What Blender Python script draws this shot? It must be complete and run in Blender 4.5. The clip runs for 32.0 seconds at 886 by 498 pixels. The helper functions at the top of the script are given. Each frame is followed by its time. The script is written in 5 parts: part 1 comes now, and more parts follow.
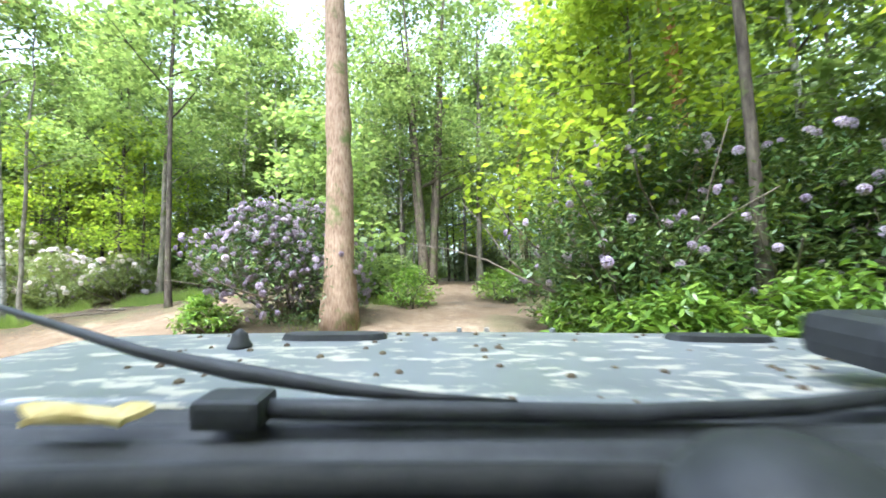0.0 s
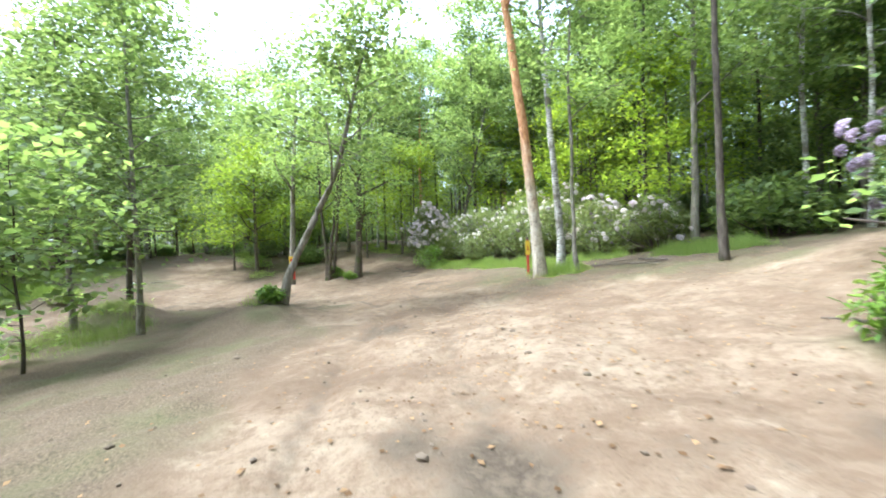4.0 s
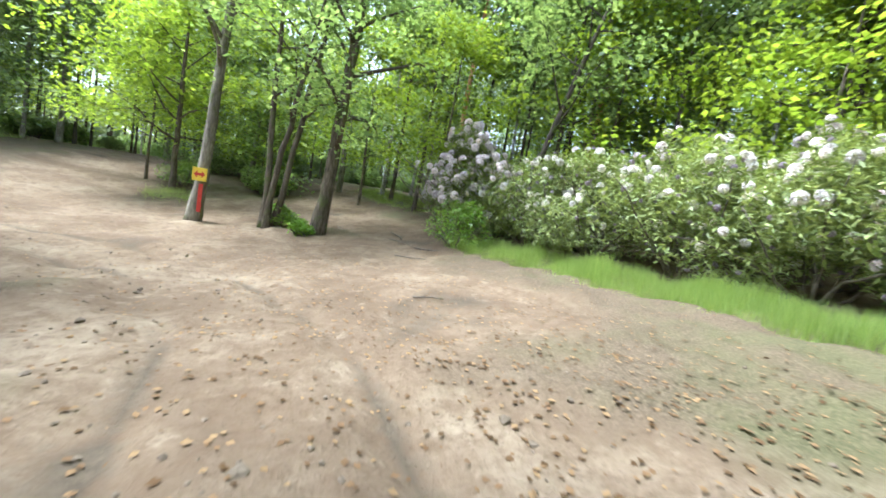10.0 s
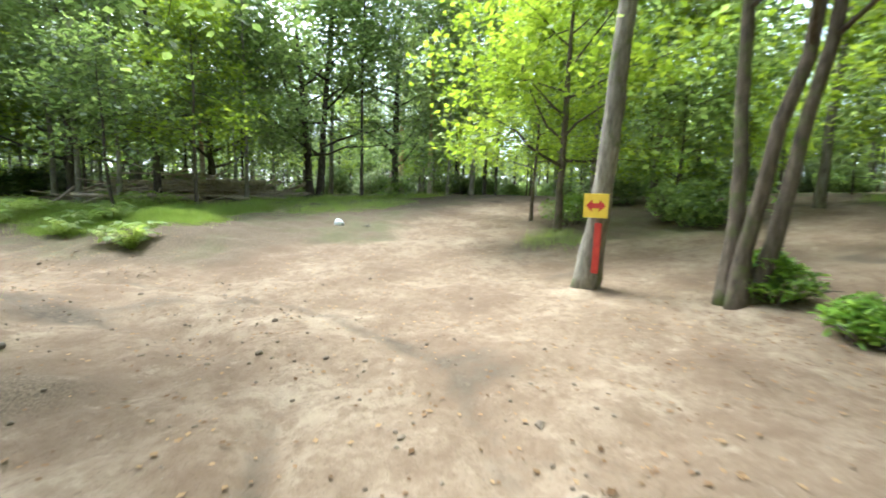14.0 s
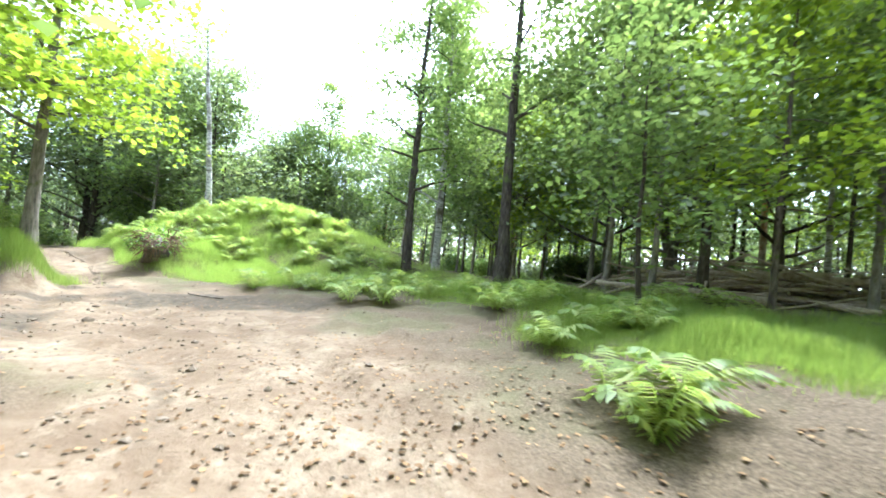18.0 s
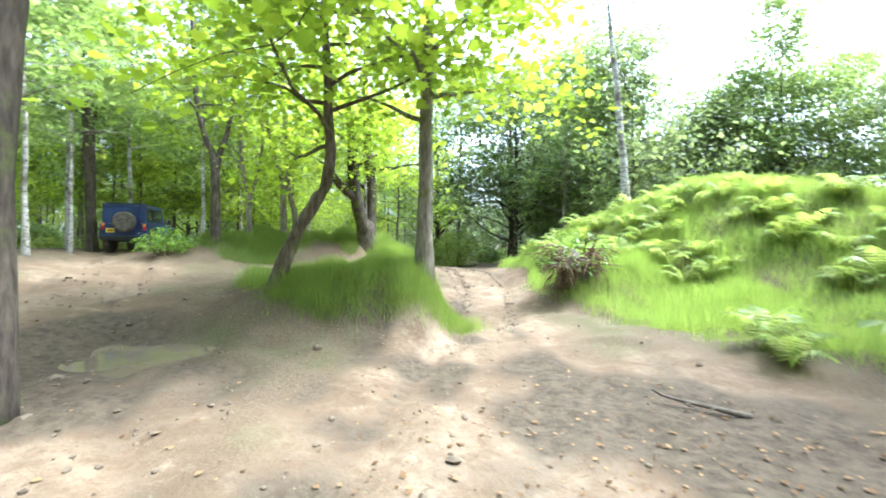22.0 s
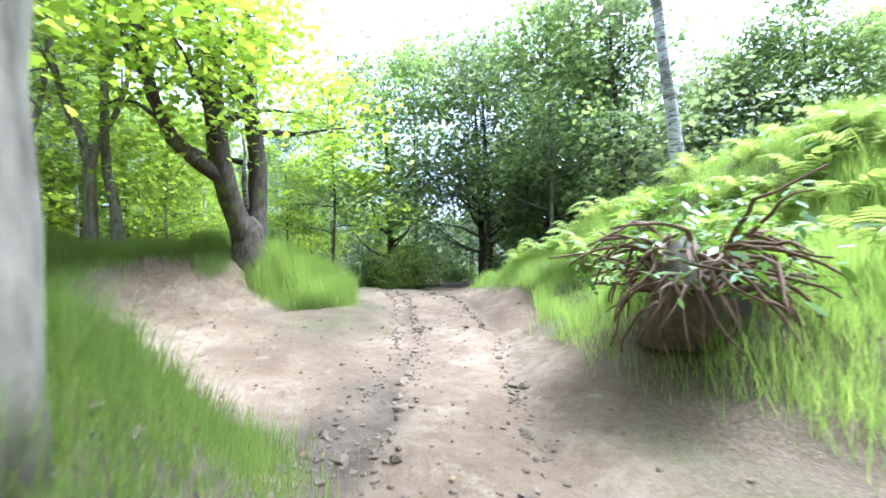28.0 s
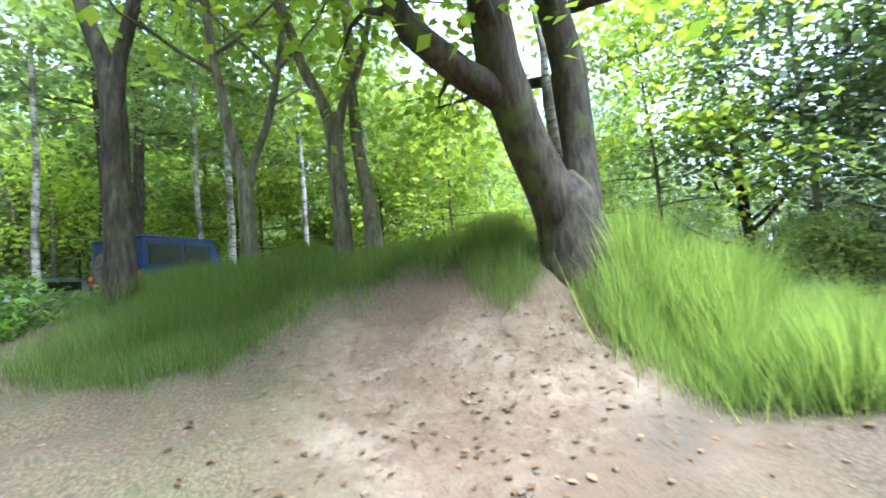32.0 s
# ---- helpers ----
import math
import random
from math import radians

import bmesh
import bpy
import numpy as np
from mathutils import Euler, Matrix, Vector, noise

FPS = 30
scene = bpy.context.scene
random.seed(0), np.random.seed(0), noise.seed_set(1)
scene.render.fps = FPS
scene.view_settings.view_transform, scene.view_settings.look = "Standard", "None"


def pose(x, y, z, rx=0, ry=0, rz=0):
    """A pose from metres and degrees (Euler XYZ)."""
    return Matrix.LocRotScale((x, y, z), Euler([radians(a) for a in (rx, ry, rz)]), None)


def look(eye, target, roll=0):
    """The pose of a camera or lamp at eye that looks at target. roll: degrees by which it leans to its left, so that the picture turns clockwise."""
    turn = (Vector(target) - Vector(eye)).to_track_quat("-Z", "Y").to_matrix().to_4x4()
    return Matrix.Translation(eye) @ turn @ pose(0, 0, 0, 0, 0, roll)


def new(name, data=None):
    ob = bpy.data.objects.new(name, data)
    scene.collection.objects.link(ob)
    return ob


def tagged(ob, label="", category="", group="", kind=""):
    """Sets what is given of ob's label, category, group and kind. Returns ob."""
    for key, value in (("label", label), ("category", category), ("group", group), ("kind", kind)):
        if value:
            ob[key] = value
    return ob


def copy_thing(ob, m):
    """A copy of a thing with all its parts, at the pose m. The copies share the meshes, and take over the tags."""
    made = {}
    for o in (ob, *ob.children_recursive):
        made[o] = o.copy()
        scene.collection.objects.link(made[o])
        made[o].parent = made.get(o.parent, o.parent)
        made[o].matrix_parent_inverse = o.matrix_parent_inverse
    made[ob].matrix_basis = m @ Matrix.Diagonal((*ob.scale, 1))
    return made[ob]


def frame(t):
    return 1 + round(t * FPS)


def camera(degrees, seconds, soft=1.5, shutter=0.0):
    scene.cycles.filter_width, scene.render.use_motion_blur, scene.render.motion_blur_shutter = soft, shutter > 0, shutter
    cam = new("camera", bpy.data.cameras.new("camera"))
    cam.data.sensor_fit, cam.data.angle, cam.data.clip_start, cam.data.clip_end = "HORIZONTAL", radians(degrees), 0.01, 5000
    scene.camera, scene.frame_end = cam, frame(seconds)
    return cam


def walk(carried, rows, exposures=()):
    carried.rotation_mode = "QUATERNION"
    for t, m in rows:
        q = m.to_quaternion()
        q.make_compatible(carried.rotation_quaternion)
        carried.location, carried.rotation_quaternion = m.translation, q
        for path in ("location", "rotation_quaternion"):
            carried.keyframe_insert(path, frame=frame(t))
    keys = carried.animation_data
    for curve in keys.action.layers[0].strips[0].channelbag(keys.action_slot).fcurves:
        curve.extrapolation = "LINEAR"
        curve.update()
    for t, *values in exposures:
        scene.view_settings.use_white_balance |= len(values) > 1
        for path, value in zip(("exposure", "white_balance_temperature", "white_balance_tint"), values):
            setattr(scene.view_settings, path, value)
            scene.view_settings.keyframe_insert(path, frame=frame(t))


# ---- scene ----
cam = camera(95.0, 32.0, soft=1.7, shutter=0.4)
PATH = [
    (0, (-0.001, 0.001, 2.522), (-0.004, 1.995, 2.671), -1.4),
    (0.5, (-0.154, 0.433, 2.554), (-0.29, 2.425, 2.67), -0.7),
    (1, (-0.484, 0.906, 2.625), (-0.894, 2.862, 2.69), 3.4),
    (1.5, (-0.874, 1.621, 2.642), (-1.523, 3.512, 2.639), -0.2),
    (2, (-1.468, 2.22, 2.645), (-2.508, 3.927, 2.585), 0.5),
    (2.5, (-2.047, 2.605, 2.615), (-3.421, 4.057, 2.538), -0.9),
    (3, (-2.674, 2.839, 2.604), (-4.229, 4.094, 2.5), -2.7),
    (3.5, (-3.22, 2.949, 2.63), (-4.911, 4.016, 2.601), -2.8),
    (4, (-3.834, 3.103, 2.622), (-5.608, 4.023, 2.573), -2.5),
    (4.5, (-4.594, 3.336, 2.622), (-6.425, 4.141, 2.654), -2.5),
    (6.5, (-8.575, 4.712, 2.531), (-10.427, 5.466, 2.507), 2.3),
    (7, (-9.35, 5.095, 2.511), (-11.185, 5.888, 2.447), 3.9),
    (7.5, (-10.17, 5.564, 2.498), (-11.991, 6.387, 2.419), 5.2),
    (8, (-11.086, 5.929, 2.385), (-12.883, 6.797, 2.244), 7.5),
    (8.5, (-12.055, 6.385, 2.288), (-13.831, 7.288, 2.113), 9.7),
    (9, (-13.017, 7.011, 2.257), (-14.787, 7.927, 2.087), 9.7),
    (9.5, (-14.001, 7.542, 2.132), (-15.776, 8.441, 1.933), 11.4),
    (10, (-14.959, 8.076, 2.038), (-16.759, 8.924, 1.835), 9.8),
    (10.5, (-15.838, 8.287, 2.046), (-17.687, 9.028, 1.87), 10.9),
    (11, (-16.654, 8.424, 2.0), (-18.564, 9.012, 1.904), 9.4),
    (11.5, (-17.513, 8.483, 2.007), (-19.477, 8.857, 1.978), 5.8),
    (12, (-18.419, 8.432, 1.975), (-20.413, 8.58, 1.974), 5.5),
    (12.5, (-19.393, 8.214, 1.991), (-21.39, 8.092, 1.992), 5.7),
    (13, (-20.462, 7.886, 1.901), (-22.419, 7.488, 1.79), 3.3),
    (13.5, (-21.429, 7.434, 1.856), (-23.321, 6.82, 1.649), 2.3),
    (15.5, (-25.534, 5.109, 1.566), (-26.778, 3.566, 1.296), -2.2),
    (16, (-26.12, 3.975, 1.363), (-27.159, 2.278, 1.162), -3.7),
    (16.5, (-26.399, 2.945, 1.256), (-27.191, 1.109, 1.288), 1.2),
    (17, (-26.347, 1.868, 1.376), (-26.781, -0.077, 1.551), -0.6),
    (17.5, (-26.161, 0.798, 1.514), (-26.305, -1.19, 1.677), 1.8),
    (18, (-25.98, -0.181, 1.57), (-25.935, -2.18, 1.623), 5.8),
    (18.5, (-25.729, -1.085, 1.594), (-25.525, -3.074, 1.634), -2.1),
    (19, (-25.342, -1.953, 1.594), (-24.937, -3.912, 1.591), 0.0),
    (19.5, (-24.915, -2.874, 1.587), (-24.279, -4.77, 1.598), -0.4),
    (20, (-24.441, -3.865, 1.581), (-23.553, -5.657, 1.571), 4.1),
    (20.5, (-23.739, -4.92, 1.563), (-22.605, -6.567, 1.591), -0.5),
    (21, (-22.818, -5.802, 1.546), (-21.479, -7.287, 1.556), -4.0),
    (21.5, (-21.952, -6.25, 1.55), (-20.435, -7.554, 1.547), -2.4),
    (22, (-21.327, -6.361, 1.558), (-19.718, -7.548, 1.522), 0.7),
    (22.5, (-20.848, -6.374, 1.54), (-19.194, -7.498, 1.51), 8.2),
    (23, (-20.408, -6.461, 1.48), (-18.73, -7.546, 1.412), 8.7),
    (23.5, (-19.999, -6.674, 1.395), (-18.318, -7.745, 1.232), 10.4),
    (24, (-19.633, -7.043, 1.334), (-17.964, -8.135, 1.193), 7.8),
    (24.5, (-19.253, -7.533, 1.306), (-17.638, -8.706, 1.176), 10.9),
    (25, (-18.847, -8.07, 1.313), (-17.265, -9.293, 1.295), 11.4),
    (25.5, (-18.427, -8.582, 1.36), (-16.826, -9.78, 1.418), 10.7),
    (26, (-17.996, -9.143, 1.414), (-16.389, -10.334, 1.415), 7.6),
    (26.5, (-17.548, -9.734, 1.478), (-15.977, -10.972, 1.456), 3.8),
    (28.5, (-15.304, -11.724, 1.172), (-13.778, -13.014, 1.258), -2.9),
    (29, (-14.289, -12.396, 1.216), (-12.631, -13.507, 1.347), -4.4),
    (29.5, (-13.248, -12.795, 1.251), (-11.47, -13.7, 1.386), -3.2),
    (30, (-12.289, -12.928, 1.266), (-10.414, -13.617, 1.358), -4.9),
    (30.5, (-11.466, -12.886, 1.255), (-9.537, -13.407, 1.341), -6.2),
    (31, (-10.764, -12.753, 1.236), (-8.794, -13.097, 1.273), -4.2),
    (31.5, (-10.213, -12.591, 1.21), (-8.229, -12.826, 1.308), -6.2),
    (32, (-9.793, -12.437, 1.313), (-7.802, -12.545, 1.463), -5.5),
]
walk(cam, [(t, look(eye, target, roll)) for t, eye, target, roll in PATH],
     exposures=[(0, 2.95, 5250, 8), (4, 2.65, 5200, 7), (8, 2.65, 5150, 7), (11, 2.8, 5200, 6), (13, 2.85, 5300, 5), (16, 2.75, 5450, 3), (18, 3.15, 5150, 6), (20, 3.15, 5150, 6), (24, 3.15, 5200, 6), (28.5, 2.95, 4750, 12), (30, 2.95, 4750, 12), (32, 2.95, 4800, 11)])

# ---- sky and sun: a bright, thinly clouded day ----
world = bpy.data.worlds.new("sky")
scene.world = world
world.use_nodes = True
wn, wl = world.node_tree.nodes, world.node_tree.links
sky = wn.new("ShaderNodeTexSky")
sky.sky_type = "NISHITA"
sky.sun_disc = False
sky.sun_elevation, sky.sun_rotation = radians(52), radians(200)
sky.air_density, sky.dust_density, sky.ozone_density = 1.0, 4.0, 1.0
pale = wn.new("ShaderNodeHueSaturation")
pale.inputs["Saturation"].default_value = 0.35
wl.new(sky.outputs[0], pale.inputs["Color"])
wl.new(pale.outputs[0], wn["Background"].inputs["Color"])
wn["Background"].inputs["Strength"].default_value = 0.15
sun_data = bpy.data.lights.new("sun", "SUN")
sun_data.energy, sun_data.angle, sun_data.color = 1.25, radians(16), (1.0, 0.97, 0.86)
sun = new("sun", sun_data)
sun.matrix_world = look((0, 0, 40), (0.35 * 40, 0.55 * 40, -20))

rng = np.random.default_rng(7)


# ---- materials ----
def material(name, rough=0.8, spec=0.3):
    m = bpy.data.materials.new(name)
    m.use_nodes = True
    nt = m.node_tree
    b = nt.nodes["Principled BSDF"]
    b.inputs["Roughness"].default_value = rough
    b.inputs["Specular IOR Level"].default_value = spec
    return m, nt.nodes, nt.links, b


def noise_tex(n, l, scale, detail=4, coord="Object", stretch=None, rough=0.6):
    tc = n.new("ShaderNodeTexCoord")
    t = n.new("ShaderNodeTexNoise")
    t.inputs["Scale"].default_value = scale
    t.inputs["Detail"].default_value = detail
    t.inputs["Roughness"].default_value = rough
    if stretch:
        mp = n.new("ShaderNodeMapping")
        mp.inputs["Scale"].default_value = stretch
        l.new(tc.outputs[coord], mp.inputs["Vector"])
        l.new(mp.outputs[0], t.inputs["Vector"])
    else:
        l.new(tc.outputs[coord], t.inputs["Vector"])
    return t


def ramp(n, l, source, stops):
    r = n.new("ShaderNodeValToRGB")
    els = r.color_ramp.elements
    els[0].position, els[0].color = stops[0][0], (*stops[0][1], 1)
    els[1].position, els[1].color = stops[-1][0], (*stops[-1][1], 1)
    for p, c in stops[1:-1]:
        els.new(p).color = (*c, 1)
    l.new(source, r.inputs[0])
    return r.outputs[0]


def mixc(n, l, fac, a, b, mode="MIX"):
    m = n.new("ShaderNodeMix")
    m.data_type, m.blend_type = "RGBA", mode
    for sock, v in ((m.inputs[0], fac), (m.inputs[6], a), (m.inputs[7], b)):
        if hasattr(v, "links"):
            l.new(v, sock)
        elif isinstance(v, (int, float)):
            sock.default_value = v
        else:
            sock.default_value = (*v, 1)
    return m.outputs[2]


def bump(n, l, b, height, strength=0.5, dist=0.02):
    k = n.new("ShaderNodeBump")
    k.inputs["Strength"].default_value, k.inputs["Distance"].default_value = strength, dist
    l.new(height, k.inputs["Height"])
    l.new(k.outputs[0], b.inputs["Normal"])


def bark(name, low, mid, high, moss=0.0, scale=5, strength=0.7):
    m, n, l, b = material(name, 0.9, 0.15)
    t = noise_tex(n, l, scale, 6, stretch=(3, 3, 0.7))
    big = noise_tex(n, l, 0.9, 3)
    c = ramp(n, l, t.outputs[0], [(0.28, low), (0.5, mid), (0.75, high)])
    c = mixc(n, l, ramp(n, l, big.outputs[0], [(0.4, (0, 0, 0)), (0.65, (1, 1, 1))]), c, mixc(n, l, 0.5, c, low))
    if moss:
        g = noise_tex(n, l, 2.2, 5)
        f = ramp(n, l, g.outputs[0], [(0.62 - moss, (0, 0, 0)), (0.72 - moss * 0.6, (1, 1, 1))])
        c = mixc(n, l, f, c, (0.085, 0.10, 0.03))
    l.new(c, b.inputs["Base Color"])
    bump(n, l, b, t.outputs[0], strength, 0.03)
    return m


def birch_bark():
    m, n, l, b = material("birch_bark", 0.75, 0.25)
    t = noise_tex(n, l, 6, 5, stretch=(1, 1, 4.5))
    patch = noise_tex(n, l, 1.3, 4)
    c = ramp(n, l, t.outputs[0], [(0.38, (0.05, 0.045, 0.04)), (0.45, (0.34, 0.315, 0.27)), (0.7, (0.55, 0.52, 0.46))])
    f = ramp(n, l, patch.outputs[0], [(0.46, (0, 0, 0)), (0.6, (1, 1, 1))])
    c = mixc(n, l, f, c, (0.11, 0.095, 0.065))
    l.new(c, b.inputs["Base Color"])
    bump(n, l, b, t.outputs[0], 0.5, 0.015)
    return m


def pine_bark():
    """Orange flaking skin on the upper stem, cream plates with dark scars lower down."""
    m, n, l, b = material("pine_bark", 0.85, 0.2)
    t = noise_tex(n, l, 5, 6, stretch=(2.5, 2.5, 0.8))
    scar = noise_tex(n, l, 7, 4, stretch=(1.6, 1.6, 3.2))
    patch = noise_tex(n, l, 1.6, 5, stretch=(1, 1, 0.6))
    orange = ramp(n, l, t.outputs[0], [(0.3, (0.20, 0.09, 0.04)), (0.5, (0.42, 0.21, 0.09)), (0.72, (0.55, 0.33, 0.17))])
    cream = ramp(n, l, t.outputs[0], [(0.3, (0.17, 0.14, 0.10)), (0.5, (0.40, 0.34, 0.25)), (0.75, (0.54, 0.48, 0.38))])
    cream = mixc(n, l, ramp(n, l, scar.outputs[0], [(0.33, (1, 1, 1)), (0.41, (0, 0, 0))]), cream, (0.07, 0.055, 0.04))
    place = n.new("ShaderNodeTexCoord")
    axis = n.new("ShaderNodeSeparateXYZ")
    l.new(place.outputs["Object"], axis.inputs[0])
    rise = n.new("ShaderNodeMath")
    rise.operation = "MULTIPLY_ADD"
    l.new(patch.outputs[0], rise.inputs[0])
    rise.inputs[1].default_value = 6.0
    l.new(axis.outputs["Z"], rise.inputs[2])
    part_way = n.new("ShaderNodeMapRange")
    part_way.inputs["From Min"].default_value, part_way.inputs["From Max"].default_value = 5.0, 8.0
    l.new(rise.outputs[0], part_way.inputs["Value"])
    l.new(mixc(n, l, part_way.outputs[0], cream, orange), b.inputs["Base Color"])
    bump(n, l, b, t.outputs[0], 0.8, 0.03)
    return m


def leaf_mat(name, dark, mid, light, trans=0.45, rough=0.5, gloss=0.35):
    m, n, l, b = material(name, rough, gloss)
    geo, oi = n.new("ShaderNodeNewGeometry"), n.new("ShaderNodeObjectInfo")
    c = ramp(n, l, geo.outputs["Random Per Island"], [(0.0, dark), (0.5, mid), (1.0, light)])
    hs = n.new("ShaderNodeHueSaturation")
    mr = n.new("ShaderNodeMapRange")
    mr.inputs["To Min"].default_value, mr.inputs["To Max"].default_value = 0.75, 1.2
    l.new(oi.outputs["Random"], mr.inputs["Value"])
    l.new(mr.outputs[0], hs.inputs["Value"])
    l.new(c, hs.inputs["Color"])
    c = hs.outputs[0]
    l.new(c, b.inputs["Base Color"])
    tr = n.new("ShaderNodeBsdfTranslucent")
    l.new(mixc(n, l, 1.0, c, (1.45, 1.4, 0.8), "MULTIPLY"), tr.inputs["Color"])
    mx = n.new("ShaderNodeMixShader")
    mx.inputs[0].default_value = trans
    l.new(b.outputs[0], mx.inputs[1])
    l.new(tr.outputs[0], mx.inputs[2])
    l.new(mx.outputs[0], n["Material Output"].inputs["Surface"])
    return m


def plain(name, low, high, rough=0.6, scale=8, spec=0.4, metal=0.0, bumpy=0.15):
    m, n, l, b = material(name, rough, spec)
    t = noise_tex(n, l, scale, 6)
    l.new(ramp(n, l, t.outputs[0], [(0.3, low), (0.7, high)]), b.inputs["Base Color"])
    b.inputs["Metallic"].default_value = metal
    if bumpy:
        bump(n, l, b, t.outputs[0], bumpy, 0.01)
    return m


M_MAPLE_BARK = bark("mossy_bark", (0.035, 0.028, 0.02), (0.11, 0.085, 0.06), (0.21, 0.17, 0.125), 0.1)
M_DARK_BARK = bark("dark_bark", (0.025, 0.02, 0.016), (0.075, 0.06, 0.045), (0.15, 0.125, 0.095), 0.06)
M_GREY_BARK = bark("grey_bark", (0.07, 0.06, 0.045), (0.19, 0.165, 0.125), (0.31, 0.275, 0.21), 0.08)
M_RED_BARK = bark("reddish_bark", (0.11, 0.07, 0.045), (0.235, 0.16, 0.105), (0.33, 0.25, 0.18), 0.08, 9, 0.5)
M_BIRCH = birch_bark()
M_PINE = pine_bark()
M_LEAF_MAPLE = leaf_mat("maple_leaf", (0.15, 0.22, 0.02), (0.23, 0.31, 0.03), (0.32, 0.39, 0.05), 0.62)
M_LEAF_GREEN = leaf_mat("green_leaf", (0.10, 0.148, 0.055), (0.168, 0.23, 0.085), (0.245, 0.305, 0.125), 0.66)
M_LEAF_DARK = leaf_mat("dark_leaf", (0.11, 0.15, 0.08), (0.172, 0.215, 0.115), (0.235, 0.28, 0.155), 0.55)
M_LEAF_RHODO = leaf_mat("rhododendron_leaf", (0.035, 0.07, 0.02), (0.075, 0.12, 0.03), (0.14, 0.17, 0.05), 0.25, 0.4)
M_LEAF_LAUREL = leaf_mat("laurel_leaf", (0.08, 0.15, 0.02), (0.15, 0.25, 0.03), (0.24, 0.34, 0.05), 0.35, 0.35)
M_GRASS = leaf_mat("grass_blade", (0.15, 0.22, 0.05), (0.20, 0.275, 0.068), (0.29, 0.34, 0.11), 0.6)
M_FERN = leaf_mat("fern_frond", (0.19, 0.265, 0.062), (0.27, 0.345, 0.095), (0.38, 0.42, 0.15), 0.52)
M_FLOWER_LILAC = leaf_mat("lilac_petal", (0.38, 0.29, 0.44), (0.49, 0.40, 0.55), (0.62, 0.55, 0.67), 0.3, 0.6)
M_FLOWER_WHITE = leaf_mat("pale_petal", (0.55, 0.48, 0.56), (0.68, 0.62, 0.66), (0.78, 0.75, 0.74), 0.3, 0.6)
M_FLOWER_FADED = leaf_mat("faded_lilac_petal", (0.20, 0.15, 0.22), (0.28, 0.22, 0.31), (0.38, 0.32, 0.42), 0.3, 0.7)
M_LEAF_OLIVE = leaf_mat("olive_leaf", (0.12, 0.15, 0.05), (0.19, 0.225, 0.075), (0.28, 0.31, 0.12), 0.35, 0.4)
M_FLOWER_PALE_LILAC = leaf_mat("pale_lilac_petal", (0.52, 0.42, 0.54), (0.66, 0.57, 0.68), (0.78, 0.72, 0.80), 0.35, 0.6)
M_STEM = plain("shrub_stem", (0.06, 0.045, 0.03), (0.16, 0.13, 0.10), 0.9, 12)
M_LOG = plain("weathered_log", (0.20, 0.15, 0.10), (0.42, 0.34, 0.25), 0.85, 9, 0.2, 0, 0.5)
M_STONE = plain("clod", (0.085, 0.063, 0.043), (0.19, 0.146, 0.104), 0.95, 5, 0.2, 0, 0.5)


# ---- mesh helpers ----
def mesh_of(name, verts, faces, mat, smooth=False):
    me = bpy.data.meshes.new(name)
    me.from_pydata([tuple(v) for v in np.asarray(verts, float)], [], [tuple(int(i) for i in f) for f in faces])
    me.materials.append(mat)
    if smooth:
        me.polygons.foreach_set("use_smooth", np.ones(len(me.polygons), bool))
    me.update()
    return me


def poly_mesh(name, verts, size, mat, smooth=False):
    """A mesh of many separate polygons of the same corner count."""
    verts = np.asarray(verts, np.float32).reshape(-1, 3)
    count = len(verts) // size
    me = bpy.data.meshes.new(name)
    me.vertices.add(len(verts))
    me.vertices.foreach_set("co", verts.ravel())
    me.loops.add(len(verts))
    me.loops.foreach_set("vertex_index", np.arange(len(verts), dtype=np.int32))
    me.polygons.add(count)
    me.polygons.foreach_set("loop_start", np.arange(count, dtype=np.int32) * size)
    me.materials.append(mat)
    me.update(calc_edges=True)
    return me


def thing(name, at, label, category, group="", rz=0.0, kind=""):
    ob = new(name)
    ob.matrix_basis = pose(*at, 0, 0, rz)
    return tagged(ob, label, category, group, kind)


def part(name, data, mat, parent, label="", m=None):
    if isinstance(data, bmesh.types.BMesh):
        me = bpy.data.meshes.new(name)
        data.to_mesh(me)
        data.free()
        me.materials.append(mat)
        data = me
    ob = new(name, data)
    ob.parent = parent
    if m is not None:
        ob.matrix_basis = m
    return tagged(ob, label)


def tube(points, radii, sides=8, wob=0.0, seed=0, capped=True):
    pts, r = np.asarray(points, float), np.asarray(radii, float)
    g = np.random.default_rng(seed)
    d = np.gradient(pts, axis=0)
    d /= np.linalg.norm(d, axis=1)[:, None] + 1e-9
    ref = np.where(np.abs(d[:, 2:3]) > 0.9, np.array([[1.0, 0, 0]]), np.array([[0, 0, 1.0]]))
    u = np.cross(d, ref)
    u /= np.linalg.norm(u, axis=1)[:, None]
    w = np.cross(d, u)
    a = np.linspace(0, 2 * np.pi, sides, endpoint=False)
    rad = r[:, None] * (1 + wob * g.normal(size=(len(pts), sides)))
    v = pts[:, None] + rad[..., None] * (np.cos(a)[None, :, None] * u[:, None] + np.sin(a)[None, :, None] * w[:, None])
    f = []
    for i in range(len(pts) - 1):
        for j in range(sides):
            k = (j + 1) % sides
            f.append((i * sides + j, i * sides + k, (i + 1) * sides + k, (i + 1) * sides + j))
    if capped:
        f += [tuple(range(sides - 1, -1, -1)), tuple((len(pts) - 1) * sides + j for j in range(sides))]
    return v.reshape(-1, 3), f


